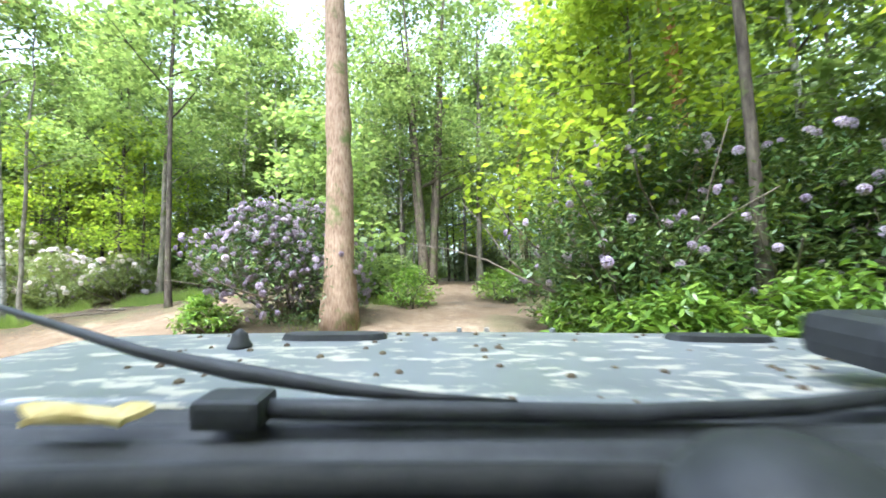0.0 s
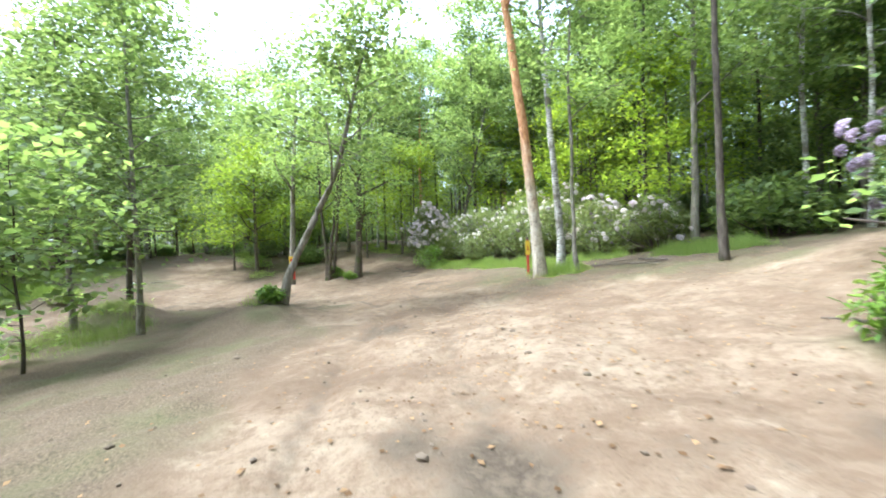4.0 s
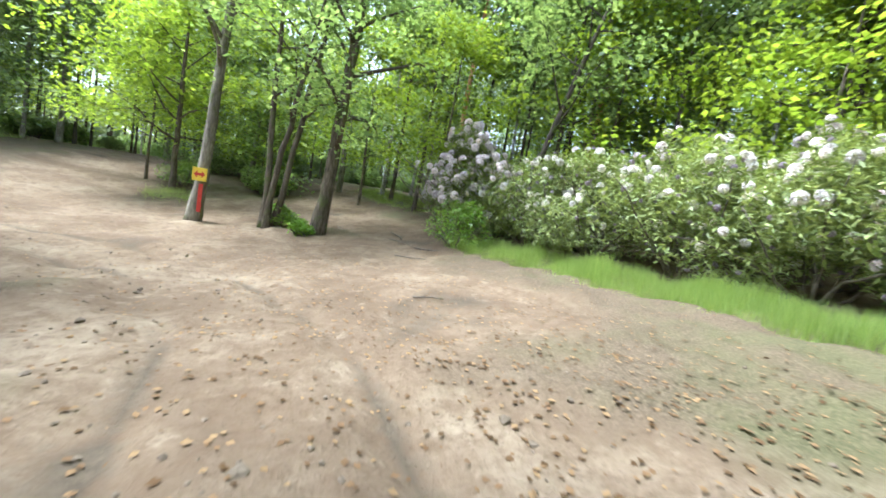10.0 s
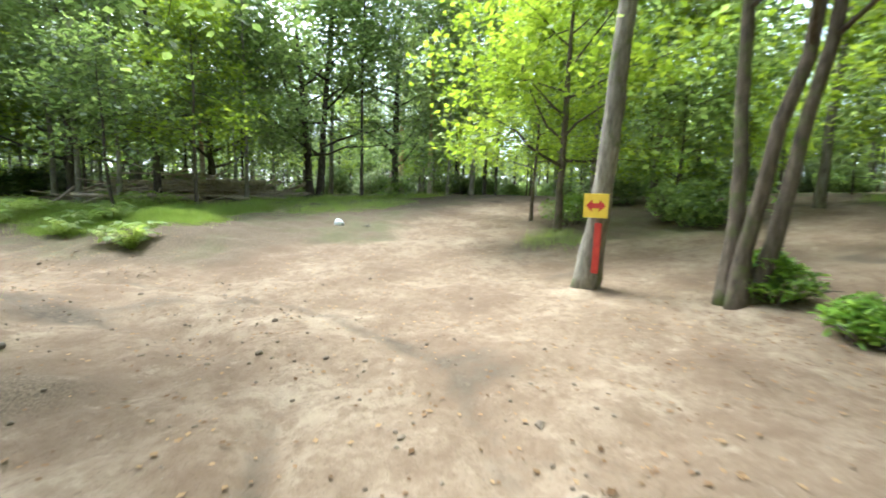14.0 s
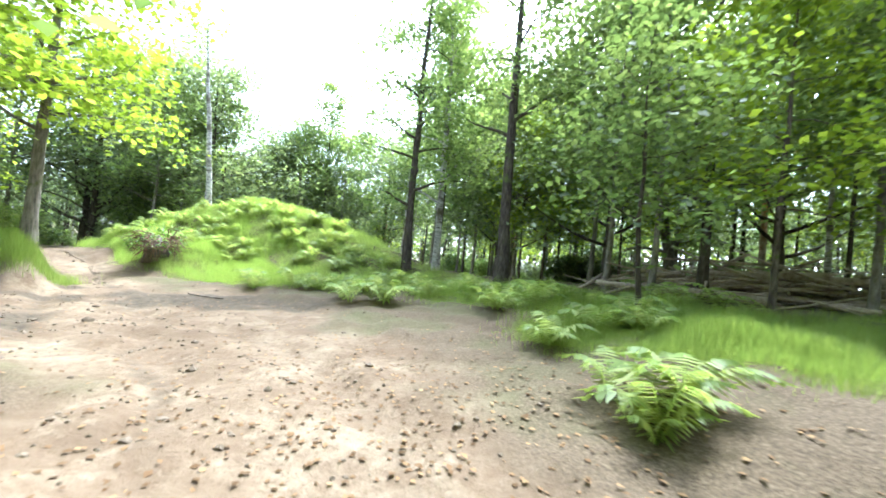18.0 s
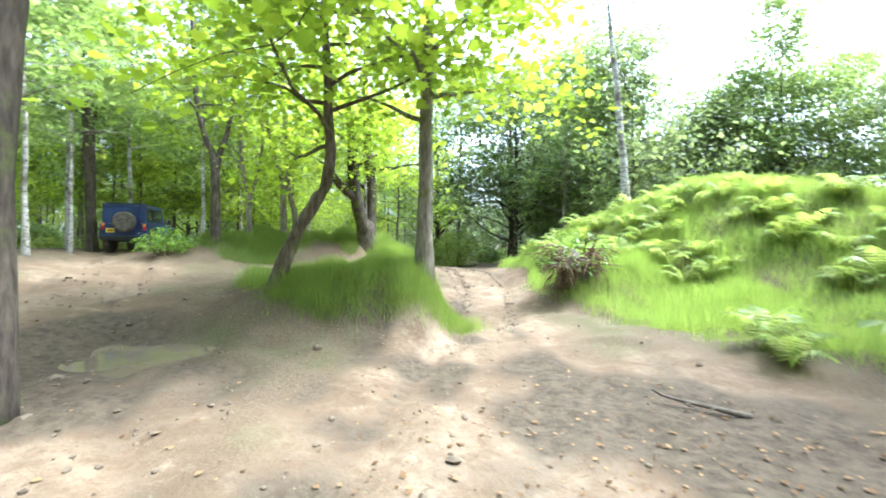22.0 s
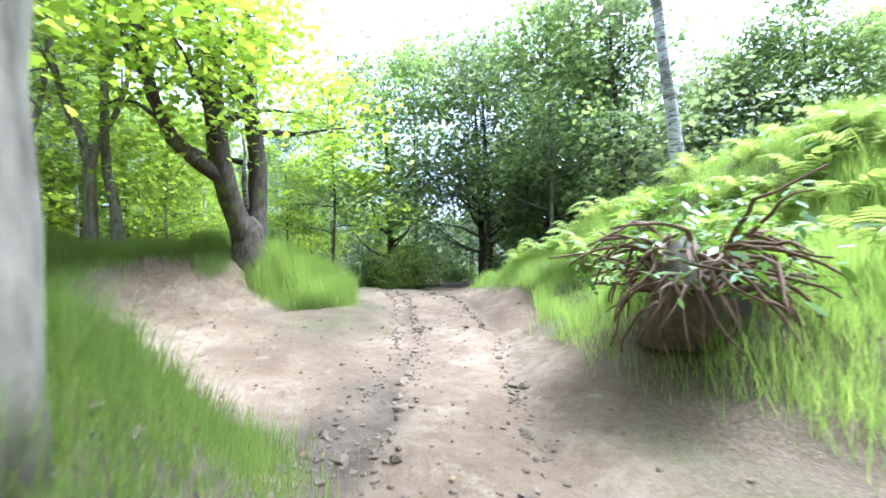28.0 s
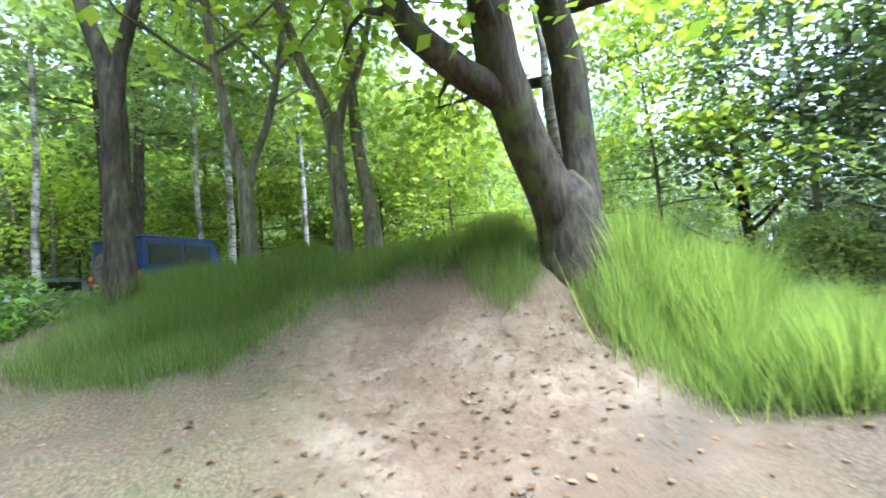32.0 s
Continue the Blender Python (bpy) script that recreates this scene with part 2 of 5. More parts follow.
def joined(pieces):
    vs, fs, n = [], [], 0
    for v, f in pieces:
        vs.append(v)
        fs += [tuple(i + n for i in q) for q in f]
        n += len(v)
    return np.concatenate(vs), fs


def box_bm(size, centre=(0, 0, 0), bevel=0.0, segments=2):
    bm = bmesh.new()
    bmesh.ops.create_cube(bm, size=1.0, matrix=Matrix.Translation(centre) @ Matrix.Diagonal((*size, 1)))
    if bevel:
        bmesh.ops.bevel(bm, geom=bm.edges[:], offset=bevel, segments=segments, affect="EDGES", profile=0.6)
    return bm


def turned(profile, sides=24):
    """A lathe body about z from (radius, height) pairs."""
    a = np.linspace(0, 2 * np.pi, sides, endpoint=False)
    v = np.concatenate([np.c_[r * np.cos(a), r * np.sin(a), np.full(sides, h)] for r, h in profile])
    f = [(i * sides + j, i * sides + (j + 1) % sides, (i + 1) * sides + (j + 1) % sides, (i + 1) * sides + j) for i in range(len(profile) - 1) for j in range(sides)]
    f += [tuple(range(sides - 1, -1, -1)), tuple((len(profile) - 1) * sides + j for j in range(sides))]
    return v, f


# ---- the lie of the land ----
SWELLS = [(-30, -21, 0.23), (-21, -21, 0.19), (-12, -21, -0.14), (-3, -21, 0.06), (6, -21, -0.23), (-48, -12, 0.26), (-39, -12, -0.08), (-30, -12, 0.12), (-21, -12, -0.43), (-12, -12, -0.58), (-3, -12, 0.24), (6, -12, 0.20), (-30, -3, -0.24), (-21, -3, -0.42), (-12, -3, -0.11), (-3, -3, 0.10), (6, -3, 0.17), (-39, 6, -0.41), (-30, 6, -0.92), (-21, 6, -0.51), (-12, 6, -0.22), (-3, 6, 0.12), (-39, 15, 0.15), (-30, 15, -0.15), (-21, 15, -0.32), (-12, 15, -0.07), (-3, 15, 0.44), (-12, 24, 0.16), (-3, 24, 0.36), (6, 24, 0.21)]
ROUTE = np.array([(0, -6), (0, 0), (-1.5, 2.2), (-4.6, 3.3), (-9.3, 5.1), (-13, 7), (-16, 8.3), (-19.4, 8.2), (-23, 7), (-25.8, 4.6), (-26.4, 2), (-25.6, -1.6), (-23.9, -4.7), (-22, -6.2), (-20.4, -6.5), (-17.5, -9.7), (-15.3, -11.7)])
SOUTH = np.array([(-15.3, -11.7), (-11.5, -15.5), (-7, -18.6), (-2.5, -21.2), (5, -26), (14, -34)])
EAST = np.array([(-21, -5.6), (-16, -5.4), (-11, -5.0), (-6.5, -5.4), (-2, -6.3), (3, -8.2), (12, -11)])
MIDDLE = np.array([(-15.3, -11.7), (-12.3, -12.9), (-9.8, -12.6), (-7, -12.6)])
WEST = np.array([(-24, 5), (-30, 3), (-36, 1.5), (-43, 1), (-52, 0), (-66, -2)])
NORTH = np.array([(-23, 10), (-28, 12.5), (-36, 11), (-44, 13)])
START = np.array([(-1, 4), (0.2, 11), (0.6, 17), (0.8, 30)])
BANK = np.array([(-4.6, 3.3), (-8, 10), (-6.5, 14.5), (-4, 24)])
PATCHES = [(-9, 8.5, 3.6), (-15, 7.5, 3.2), (-21, 9, 3.6), (-29.5, 3.5, 4.6), (-26, 8, 4), (-32, 8.5, 3.6), (-17.5, -4.5, 2.6), (-13, -4.6, 2.2), (-6.3, -13.2, 1.5), (-21.5, -8.5, 2.6), (-19, -11, 2.0), (-4, 3, 3), (0.5, 11.5, 1.6), (-3.4, 6.0, 2.2), (-9.2, -11.6, 1.5)]


def line_gap(x, y, line):
    best = np.full(np.shape(x), 1e9)
    for (ax, ay), (bx, by) in zip(line[:-1], line[1:]):
        dx, dy = bx - ax, by - ay
        s = np.clip(((x - ax) * dx + (y - ay) * dy) / (dx * dx + dy * dy), 0, 1)
        best = np.minimum(best, np.hypot(x - ax - s * dx, y - ay - s * dy))
    return best


def lumpy(x, y, size, seed=0.0):
    """Cheap smooth unevenness in -1..1."""
    a, b = x / size + seed, y / size - 1.7 * seed
    return (np.sin(a * 2.1 + np.sin(b * 1.7)) + np.sin(b * 2.3 + 1.3 * np.sin(a * 1.1 + 2)) + np.sin((a + b) * 3.7 + seed) * 0.6) / 2.6


def bare(x, y):
    """How bare the earth is: 1 on the driven ground, 0 under the trees."""
    edge = 0.55 * lumpy(x, y, 1.6, 3.1) + 0.25 * lumpy(x, y, 0.5, 1.1)
    d = np.full(np.shape(x), 9.0)
    for line, half in ((ROUTE, 1.9), (SOUTH, 1.6), (EAST, 1.7), (MIDDLE, 1.1), (WEST, 2.2), (NORTH, 1.6), (START, 1.3), (BANK, 1.5)):
        d = np.minimum(d, line_gap(x, y, line) - half)
    for px, py, r in PATCHES:
        d = np.minimum(d, np.hypot(x - px, y - py) - r)
    return np.clip(0.5 - (d + edge) / 0.7, 0, 1)


def hump(x, y, cx, cy, high, sx, sy, turn=0.0):
    c, s = math.cos(radians(turn)), math.sin(radians(turn))
    u, v = (x - cx) * c + (y - cy) * s, -(x - cx) * s + (y - cy) * c
    return high * np.exp(-((u / sx) ** 2 + (v / sy) ** 2) ** 1.3)


def land(x, y):
    x, y = np.asarray(x, float), np.asarray(y, float)
    far = np.clip((np.hypot(x + 15, y) - 55) / 60, 0, 1)
    qx, qy = np.clip(x, -60, 35), np.clip(y, -45, 45)
    z = 0.80 + -0.0222 * qx + 0.0387 * qy
    for cx, cy, high in SWELLS:
        z = z + high * np.exp(-((x - cx) ** 2 + (y - cy) ** 2) / 84.5)
    z = z + hump(x, y, -13.2, -22.8, 2.7, 5.2, 4.3, -12) + hump(x, y, -20.5, -20.0, 0.9, 4.5, 3.2)
    z = z + hump(x, y, -14.9, -16.6, 0.75, 1.6, 1.5)
    z = z + hump(x, y, -16.6, 3.6, 0.6, 2.0, 1.6) + hump(x, y, -23.2, -0.9, 0.6, 1.6, 1.4) + hump(x, y, -29.4, -4.6, 0.35, 1.6, 2.2) + hump(x, y, -18.2, -21.6, 1.25, 4.6, 3.0) + hump(x, y, -2.6, -11.9, 0.5, 2.7, 1.9)
    z = z + hump(x, y, -10.4, -9.3, 0.35, 2.8, 1.9, -20) + hump(x, y, -2.9, -15.2, 0.45, 3.4, 2.2, -25) + hump(x, y, -2.4, -9.2, 0.55, 4.0, 2.6)
    z = z + hump(x, y, -3.5, -10.2, 0.4, 1.9, 3.2) + hump(x, y, -4.2, -14.1, 0.8, 1.7, 1.8)
    z = z + hump(x, y, -5.5, 15.5, 0.5, 2.5, 4)
    # the steep grassy island between the tracks, cut back where the wheels run
    side = np.clip((np.minimum(line_gap(x, y, ROUTE), line_gap(x, y, SOUTH)) - 0.3) / 0.7, 0, 1)
    z = z + (hump(x, y, -14.2, -10.5, 1.2, 1.5, 1.2, 57) + hump(x, y, -12.8, -8.7, 0.42, 1.3, 1.1)) * side * side * (3 - 2 * side)
    b = bare(x, y)
    z = z + 0.05 * lumpy(x, y, 0.9, 0.4) + (0.035 + 0.03 * (1 - b)) * lumpy(x, y, 0.33, 2.2) + 0.07 * (1 - b)
    for line in (ROUTE, SOUTH, EAST):
        d = line_gap(x, y, line)
        z = z - 0.11 * np.exp(-((d - 0.8) / 0.22) ** 2) * (0.6 + 0.5 * lumpy(x, y, 1.3, 5.0)) * b
    z = z - hump(x, y, -13.6, -6.1, 0.32, 1.15, 1.7)
    return z * (1 - far) + far * (1.2 + 2.0 * lumpy(x, y, 60, 1.0))


def high(x, y):
    return float(land(np.array([x]), np.array([y]))[0])


def axis_lines(lo, hi, step, out):
    core = np.arange(lo, hi + step / 2, step)
    grow = np.cumsum(step * 1.22 ** np.arange(1, 40))
    grow = grow[grow < out]
    return np.concatenate([(lo - grow)[::-1], core, hi + grow])


gx, gy = axis_lines(-44, 8, 0.16, 900), axis_lines(-26, 22, 0.16, 900)
GX, GY = np.meshgrid(gx, gy)
GZ = land(GX, GY)
nx, ny = len(gx), len(gy)
idx = np.arange(nx * ny).reshape(ny, nx)
quads = np.stack([idx[:-1, :-1], idx[:-1, 1:], idx[1:, 1:], idx[1:, :-1]], -1).reshape(-1, 4)
gm, gn, gl, gb = material("forest_ground", 0.95, 0.15)
soil = noise_tex(gn, gl, 0.55, 6)
grit = noise_tex(gn, gl, 7.0, 6, rough=0.75)
fleck = noise_tex(gn, gl, 38.0, 4)
sand = ramp(gn, gl, soil.outputs[0], [(0.3, (0.105, 0.071, 0.044)), (0.5, (0.172, 0.123, 0.080)), (0.7, (0.245, 0.187, 0.128))])
sand = mixc(gn, gl, ramp(gn, gl, grit.outputs[0], [(0.35, (1, 1, 1)), (0.55, (0, 0, 0))]), sand, mixc(gn, gl, 0.6, sand, (0.10, 0.063, 0.036)))
scuffed = noise_tex(gn, gl, 2.4, 7, rough=0.72)
sand = mixc(gn, gl, ramp(gn, gl, scuffed.outputs[0], [(0.36, (0.75, 0.75, 0.75)), (0.52, (0, 0, 0))]), sand, (0.115, 0.076, 0.046))
sand = mixc(gn, gl, ramp(gn, gl, scuffed.outputs[0], [(0.58, (0, 0, 0)), (0.72, (0.6, 0.6, 0.6))]), sand, (0.30, 0.235, 0.165))
litter = ramp(gn, gl, fleck.outputs[0], [(0.3, (0.06, 0.044, 0.028)), (0.5, (0.10, 0.072, 0.045)), (0.68, (0.16, 0.12, 0.078))])
litter = mixc(gn, gl, ramp(gn, gl, soil.outputs[0], [(0.45, (0, 0, 0)), (0.62, (1, 1, 1))]), litter, mixc(gn, gl, 0.3, litter, (0.07, 0.10, 0.025)))
wear = gn.new("ShaderNodeAttribute")
wear.attribute_name = "bare_earth"
mud_and_ruts_att = gn.new("ShaderNodeAttribute")
mud_and_ruts_att.attribute_name = "wet_mud_and_ruts"
mud = ramp(gn, gl, grit.outputs[0], [(0.35, (0.035, 0.027, 0.019)), (0.65, (0.10, 0.077, 0.052))])
ragged = gn.new("ShaderNodeMath")
ragged.operation = "MULTIPLY_ADD"
gl.new(grit.outputs[0], ragged.inputs[0])
ragged.inputs[1].default_value = 0.9
gl.new(mud_and_ruts_att.outputs["Fac"], ragged.inputs[2])
sand = mixc(gn, gl, ramp(gn, gl, ragged.outputs[0], [(0.62, (0, 0, 0)), (0.95, (0.85, 0.85, 0.85))]), sand, mud)
sand = mixc(gn, gl, ramp(gn, gl, fleck.outputs[0], [(0.58, (0, 0, 0)), (0.72, (0.5, 0.5, 0.5))]), sand, (0.055, 0.038, 0.022))
gl.new(mixc(gn, gl, wear.outputs["Fac"], litter, sand), gb.inputs["Base Color"])
bump(gn, gl, gb, grit.outputs[0], 0.7, 0.045)
ground_mesh = mesh_of("ground", np.c_[GX.ravel(), GY.ravel(), GZ.ravel()], quads, gm, True)
att = ground_mesh.attributes.new("bare_earth", "FLOAT", "POINT")
att.data.foreach_set("value", bare(GX, GY).ravel().astype(np.float32))
mud_and_ruts = np.clip(1.5 - np.hypot((GX + 13.9) / 2.2, (GY + 6.9) / 3.0) - 0.5 * lumpy(GX, GY, 0.7, 2.0), 0, 1) + 0.8 * np.clip(1.3 - np.hypot((GX + 20.5) / 4.0, (GY + 10.4) / 1.6) - 0.6 * lumpy(GX, GY, 0.6, 4.0), 0, 1)
# broken darker lines coloured along the wheel ruts
for line in (ROUTE, SOUTH, EAST):
    gap = line_gap(GX, GY, line)
    mud_and_ruts = mud_and_ruts + 0.5 * np.exp(-((gap - 0.8 - 0.1 * lumpy(GX, GY, 2.9, 7.0)) / 0.13) ** 2) * np.clip(0.6 + 0.5 * lumpy(GX, GY, 1.6, 6.0), 0, 1)
mud_and_ruts = mud_and_ruts + 0.55 * np.clip(lumpy(GX, GY, 2.3, 9.0) * 1.6 - 0.75 + 0.5 * lumpy(GX, GY, 0.5, 3.0), 0, 1)
att2 = ground_mesh.attributes.new("wet_mud_and_ruts", "FLOAT", "POINT")
att2.data.foreach_set("value", np.clip(mud_and_ruts, 0, 1).ravel().astype(np.float32))
ground = tagged(new("ground", ground_mesh), "sandy driven earth with ruts between leaf-littered forest floor", "ground", kind="structure")


# ---- plants: shared growth ----
LEAF_RHOMB = np.array([(0, 0, 0), (0.36, 0.45, 0.07), (0, 1, 0), (-0.36, 0.45, 0.07)])
LEAF_LONG = np.array([(0, 0, 0), (0.15, 0.35, 0.03), (0.13, 0.75, 0.0), (0, 1, -0.06), (-0.13, 0.75, 0.0), (-0.15, 0.35, 0.03)])
LEAF_MAPLE = np.array([(0, 0, 0), (0.3, 0.02, 0), (0.55, 0.3, 0.03), (0.3, 0.42, 0), (0.34, 0.8, 0.02), (0.12, 0.66, 0), (0, 1.02, 0.0), (-0.12, 0.66, 0), (-0.34, 0.8, 0.02), (-0.3, 0.42, 0), (-0.55, 0.3, 0.03), (-0.3, 0.02, 0)])


def leaves(g, centres, size, shape, droop=0.25, spread=0.45):
    """Corners of one leaf polygon at each centre."""
    n = len(centres)
    az = g.uniform(0, 2 * np.pi, n)
    tip = np.stack([np.cos(az), np.sin(az), g.normal(-droop, spread, n)], 1)
    tip /= np.linalg.norm(tip, axis=1)[:, None]
    up = np.stack([g.normal(0, spread, n), g.normal(0, spread, n), np.ones(n)], 1)
    side = np.cross(tip, up)
    side /= np.linalg.norm(side, axis=1)[:, None] + 1e-9
    nor = np.cross(side, tip)
    s = size * g.uniform(0.6, 1.25, n)
    v = shape[None, :, 0:1] * side[:, None] + shape[None, :, 1:2] * tip[:, None] + shape[None, :, 2:3] * nor[:, None]
    return (centres[:, None] + v * s[:, None, None]).reshape(-1, 3)


def bent(g, start, way, length, steps=5, sag=0.0, wander=0.12):
    pts, d = [np.array(start, float)], np.array(way, float)
    d /= np.linalg.norm(d)
    for _ in range(steps):
        d = d + g.normal(0, wander, 3) + np.array([0, 0, -sag])
        d /= np.linalg.norm(d)
        pts.append(pts[-1] + d * length / steps)
    return np.array(pts)


def limbs_on(g, spine, radii, count, lo, reach, rise, twigs=3):
    """Boughs and twigs along a trunk: tubes, and the points where leaves sit."""
    pieces, seats = [], []
    at = np.linspace(0, 1, len(spine))
    for k in range(count):
        s = lo + (1 - lo) * (k + g.uniform(0, 0.9)) / count
        p = np.array([np.interp(s, at, spine[:, i]) for i in range(3)])
        r = np.interp(s, at, radii)
        az = k * 2.4 + g.uniform(-0.5, 0.5)
        length = reach * g.uniform(0.6, 1.1) * (1.15 - 0.75 * (s - lo) / (1 - lo + 1e-6))
        b = bent(g, p, (math.cos(az), math.sin(az), rise * g.uniform(0.5, 1.4)), length, 5, 0.03, 0.16)
        pieces.append(tube(b, np.linspace(max(r * 0.5, 0.012), 0.006, 6), 5))
        seats += [b[3], b[4], b[5]]
        for _ in range(twigs):
            j = g.integers(2, 6)
            t = bent(g, b[j], (*(b[5] - b[0])[:2] + g.normal(0, 0.6 * length, 2), g.normal(0.1, 0.3) * length), length * 0.45, 3, 0.04, 0.2)
            pieces.append(tube(t, np.linspace(0.012, 0.004, 4), 4))
            seats += [t[2], t[3]]
    return pieces, np.array(seats)


def spine_of(g, height, lean=(0, 0), wiggle=0.05, steps=12, sweep=None):
    z = np.linspace(0, 1, steps + 1)
    x = lean[0] * z + np.cumsum(g.normal(0, wiggle, steps + 1)) * 0.5
    y = lean[1] * z + np.cumsum(g.normal(0, wiggle, steps + 1)) * 0.5
    if sweep is not None:
        k = np.array(sweep)
        x, y = x + np.interp(z * height, k[:, 0], k[:, 1]), y + np.interp(z * height, k[:, 0], k[:, 2])
    x[0] = y[0] = 0
    return np.c_[x, y, z * height - 0.25 * (z == 0)]


def tree(name, x, y, height, dia, bark_mat, leaf_material, label, seed, lean=(0, 0), lo=0.35, limbs=14, reach=2.6, rise=0.7,
         count=3500, size=0.2, shape=LEAF_RHOMB, sweep=None, wiggle=0.05, puff=0.45, stems=1, group="", twigs=3, z=None, category="tree"):
    g = np.random.default_rng(seed)
    ob = thing(name, (x, y, high(x, y) if z is None else z), label, category, group)
    seats, trunk_n = [], 0
    for k in range(stems):
        ang = 2 * np.pi * k / stems + seed
        base = np.array([math.cos(ang), math.sin(ang), 0]) * (dia * 0.75 if stems > 1 else 0)
        sp = spine_of(g, height * (1 if k == 0 else g.uniform(0.75, 1)), (lean[0] + (math.cos(ang) * height * 0.07 if stems > 1 else 0), lean[1] + (math.sin(ang) * height * 0.07 if stems > 1 else 0)), wiggle, 12, sweep) + base
        rr = dia / 2 * np.interp(np.linspace(0, 1, 13), [0, 0.03, 0.12, 0.5, 1], [1.55, 1.2, 1.0, 0.72, 0.1])
        fine_at = np.linspace(0, 12, 37)
        fine = np.c_[[np.interp(fine_at, np.arange(13), sp[:, i]) for i in range(3)]].T
        fr = np.interp(fine_at, np.arange(13), rr)
        part("trunk", mesh_of("trunk", *tube(fine, fr, 12, 0.045, seed + k), bark_mat, True), bark_mat, ob)
        pieces, st = limbs_on(g, sp, rr, max(3, limbs // stems), lo, reach, rise, twigs)
        v, f = joined(pieces)
        tagged(part("branching", mesh_of("branching", v, f, bark_mat, True), bark_mat, ob), kind="stuff")
        seats.append(st)
    if count:
        seats = np.concatenate(seats)
        c = seats[g.integers(0, len(seats), count)] + g.normal(0, puff, (count, 3)) * (1, 1, 0.55)
        part("crown", poly_mesh("crown", leaves(g, c, size, shape), len(shape), leaf_material), leaf_material, ob)
    return ob


# ---- trees that stand beside the way ----
tree("pine_tree", -2.2, 8.5, 17, 0.58, M_RED_BARK, M_LEAF_GREEN, "tall tree with smooth reddish-brown trunk and peeling patches", 11, (-0.3, 0.3), 0.5, 16, 3.2, 0.5, 4500, 0.2)
tree("tree", -0.8, 19.7, 19, 0.34, M_MAPLE_BARK, M_LEAF_GREEN, "brown tree with four stems rising from one base", 12, (0, 0), 0.26, 32, 3.6, 0.6, 11000, 0.21, stems=4, puff=0.6)
tree("tree", 1.9, 21.5, 18, 0.3, M_GREY_BARK, M_LEAF_GREEN, "grey-barked slender tree on the sandy rise", 13, (0.2, 0), 0.3, 18, 3.2, 0.6, 6500, 0.21, puff=0.6)
tree("pine_tree", 6.6, 9.6, 16, 0.42, M_PINE, M_LEAF_GREEN, "orange-barked pine behind a rhododendron", 14, (-1.6, 0.4), 0.55, 12, 2.6, 0.5, 3000, 0.2)
tree("maple_tree", 7.6, 2.6, 8, 0.22, M_MAPLE_BARK, M_LEAF_MAPLE, "maple with low spreading boughs and yellow-green leaves", 15, (-1.2, 1.4), 0.45, 14, 5.2, 0.3, 3600, 0.12, LEAF_MAPLE, puff=0.55)
tree("pine_tree", -14.7, 12.5, 16, 0.36, M_PINE, M_LEAF_GREEN, "straight pine with orange and cream flaking bark", 16, (-0.7, -1.5), 0.55, 14, 2.6, 0.5, 3600, 0.2)
tree("birch_tree", -15.0, 13.7, 15, 0.26, M_BIRCH, M_LEAF_GREEN, "white-barked birch with black scars beside a pine", 17, (-0.4, -0.6), 0.5, 14, 2.2, 0.6, 3600, 0.16, wiggle=0.07)
tree("tree", -13.9, 13.4, 11, 0.14, M_GREY_BARK, M_LEAF_GREEN, "thin crooked grey-barked tree", 18, (-0.3, -0.4), 0.45, 10, 2.0, 0.6, 2500, 0.17, wiggle=0.16)
tree("tree", -13.2, 18.8, 14, 0.26, M_GREY_BARK, M_LEAF_GREEN, "grey-barked tree behind pale rhododendrons", 19, (0.2, 0.2), 0.35, 14, 2.8, 0.7, 4500, 0.2)
tree("tree", -16.4, 4.3, 8, 0.22, M_GREY_BARK, M_LEAF_GREEN, "leaning brown tree on a low bank at the track", 20, (0, 0), 0.42, 12, 2.4, 0.5, 3800, 0.18, sweep=[(0, 0, 0), (0.9, -0.1, 0.28), (1.8, -0.15, 0.78), (2.5, -0.13, 1.08), (3.2, 0.0, 1.5), (4.3, 0.3, 1.9), (5.3, 0.75, 2.05), (8, 1.2, 2.7)], wiggle=0.02)
tree("tree", -23.9, -0.6, 12, 0.19, M_DARK_BARK, M_LEAF_GREEN, "dark slim tree with low leafy boughs", 21, (0.9, 0.5), 0.26, 20, 3.4, 0.4, 9000, 0.19, puff=0.6)
tree("tree", -30.4, 6.2, 13, 0.36, M_GREY_BARK, M_LEAF_GREEN, "grey-brown tree with a painted marker board", 22, (0.5, 1.0), 0.34, 14, 4.2, 0.9, 4500, 0.2)
tree("tree", -29.7, 8.4, 12, 0.2, M_MAPLE_BARK, M_LEAF_GREEN, "clump of three rough mossy stems on a bare mound", 23, (0, 0.6), 0.3, 21, 3.4, 0.8, 5000, 0.18, stems=3, wiggle=0.13)
tree("tree", -28.6, 9.9, 13, 0.4, M_MAPLE_BARK, M_LEAF_GREEN, "mossy dark-footed tree with a forked trunk", 24, (0.2, 0.8), 0.2, 16, 4.4, 1.0, 4500, 0.19, wiggle=0.08)
tree("tree", -27.5, 16.4, 11, 0.24, M_DARK_BARK, M_LEAF_GREEN, "dark leaning tree rising out of a rhododendron", 25, (2.6, 1.4), 0.3, 14, 3.8, 0.8, 4200, 0.19)
tree("birch_tree", -34.0, 16.8, 14, 0.28, M_PINE, M_LEAF_GREEN, "orange-topped pine with a pale flaking foot", 26, (0.5, 0.4), 0.55, 12, 2.2, 0.6, 3000, 0.18)
tree("pine_tree", -33.0, 24.4, 15, 0.4, M_PINE, M_LEAF_GREEN, "orange-barked pine in the wood", 27, (0.4, 0.2), 0.6, 12, 2.4, 0.5, 2600, 0.2)
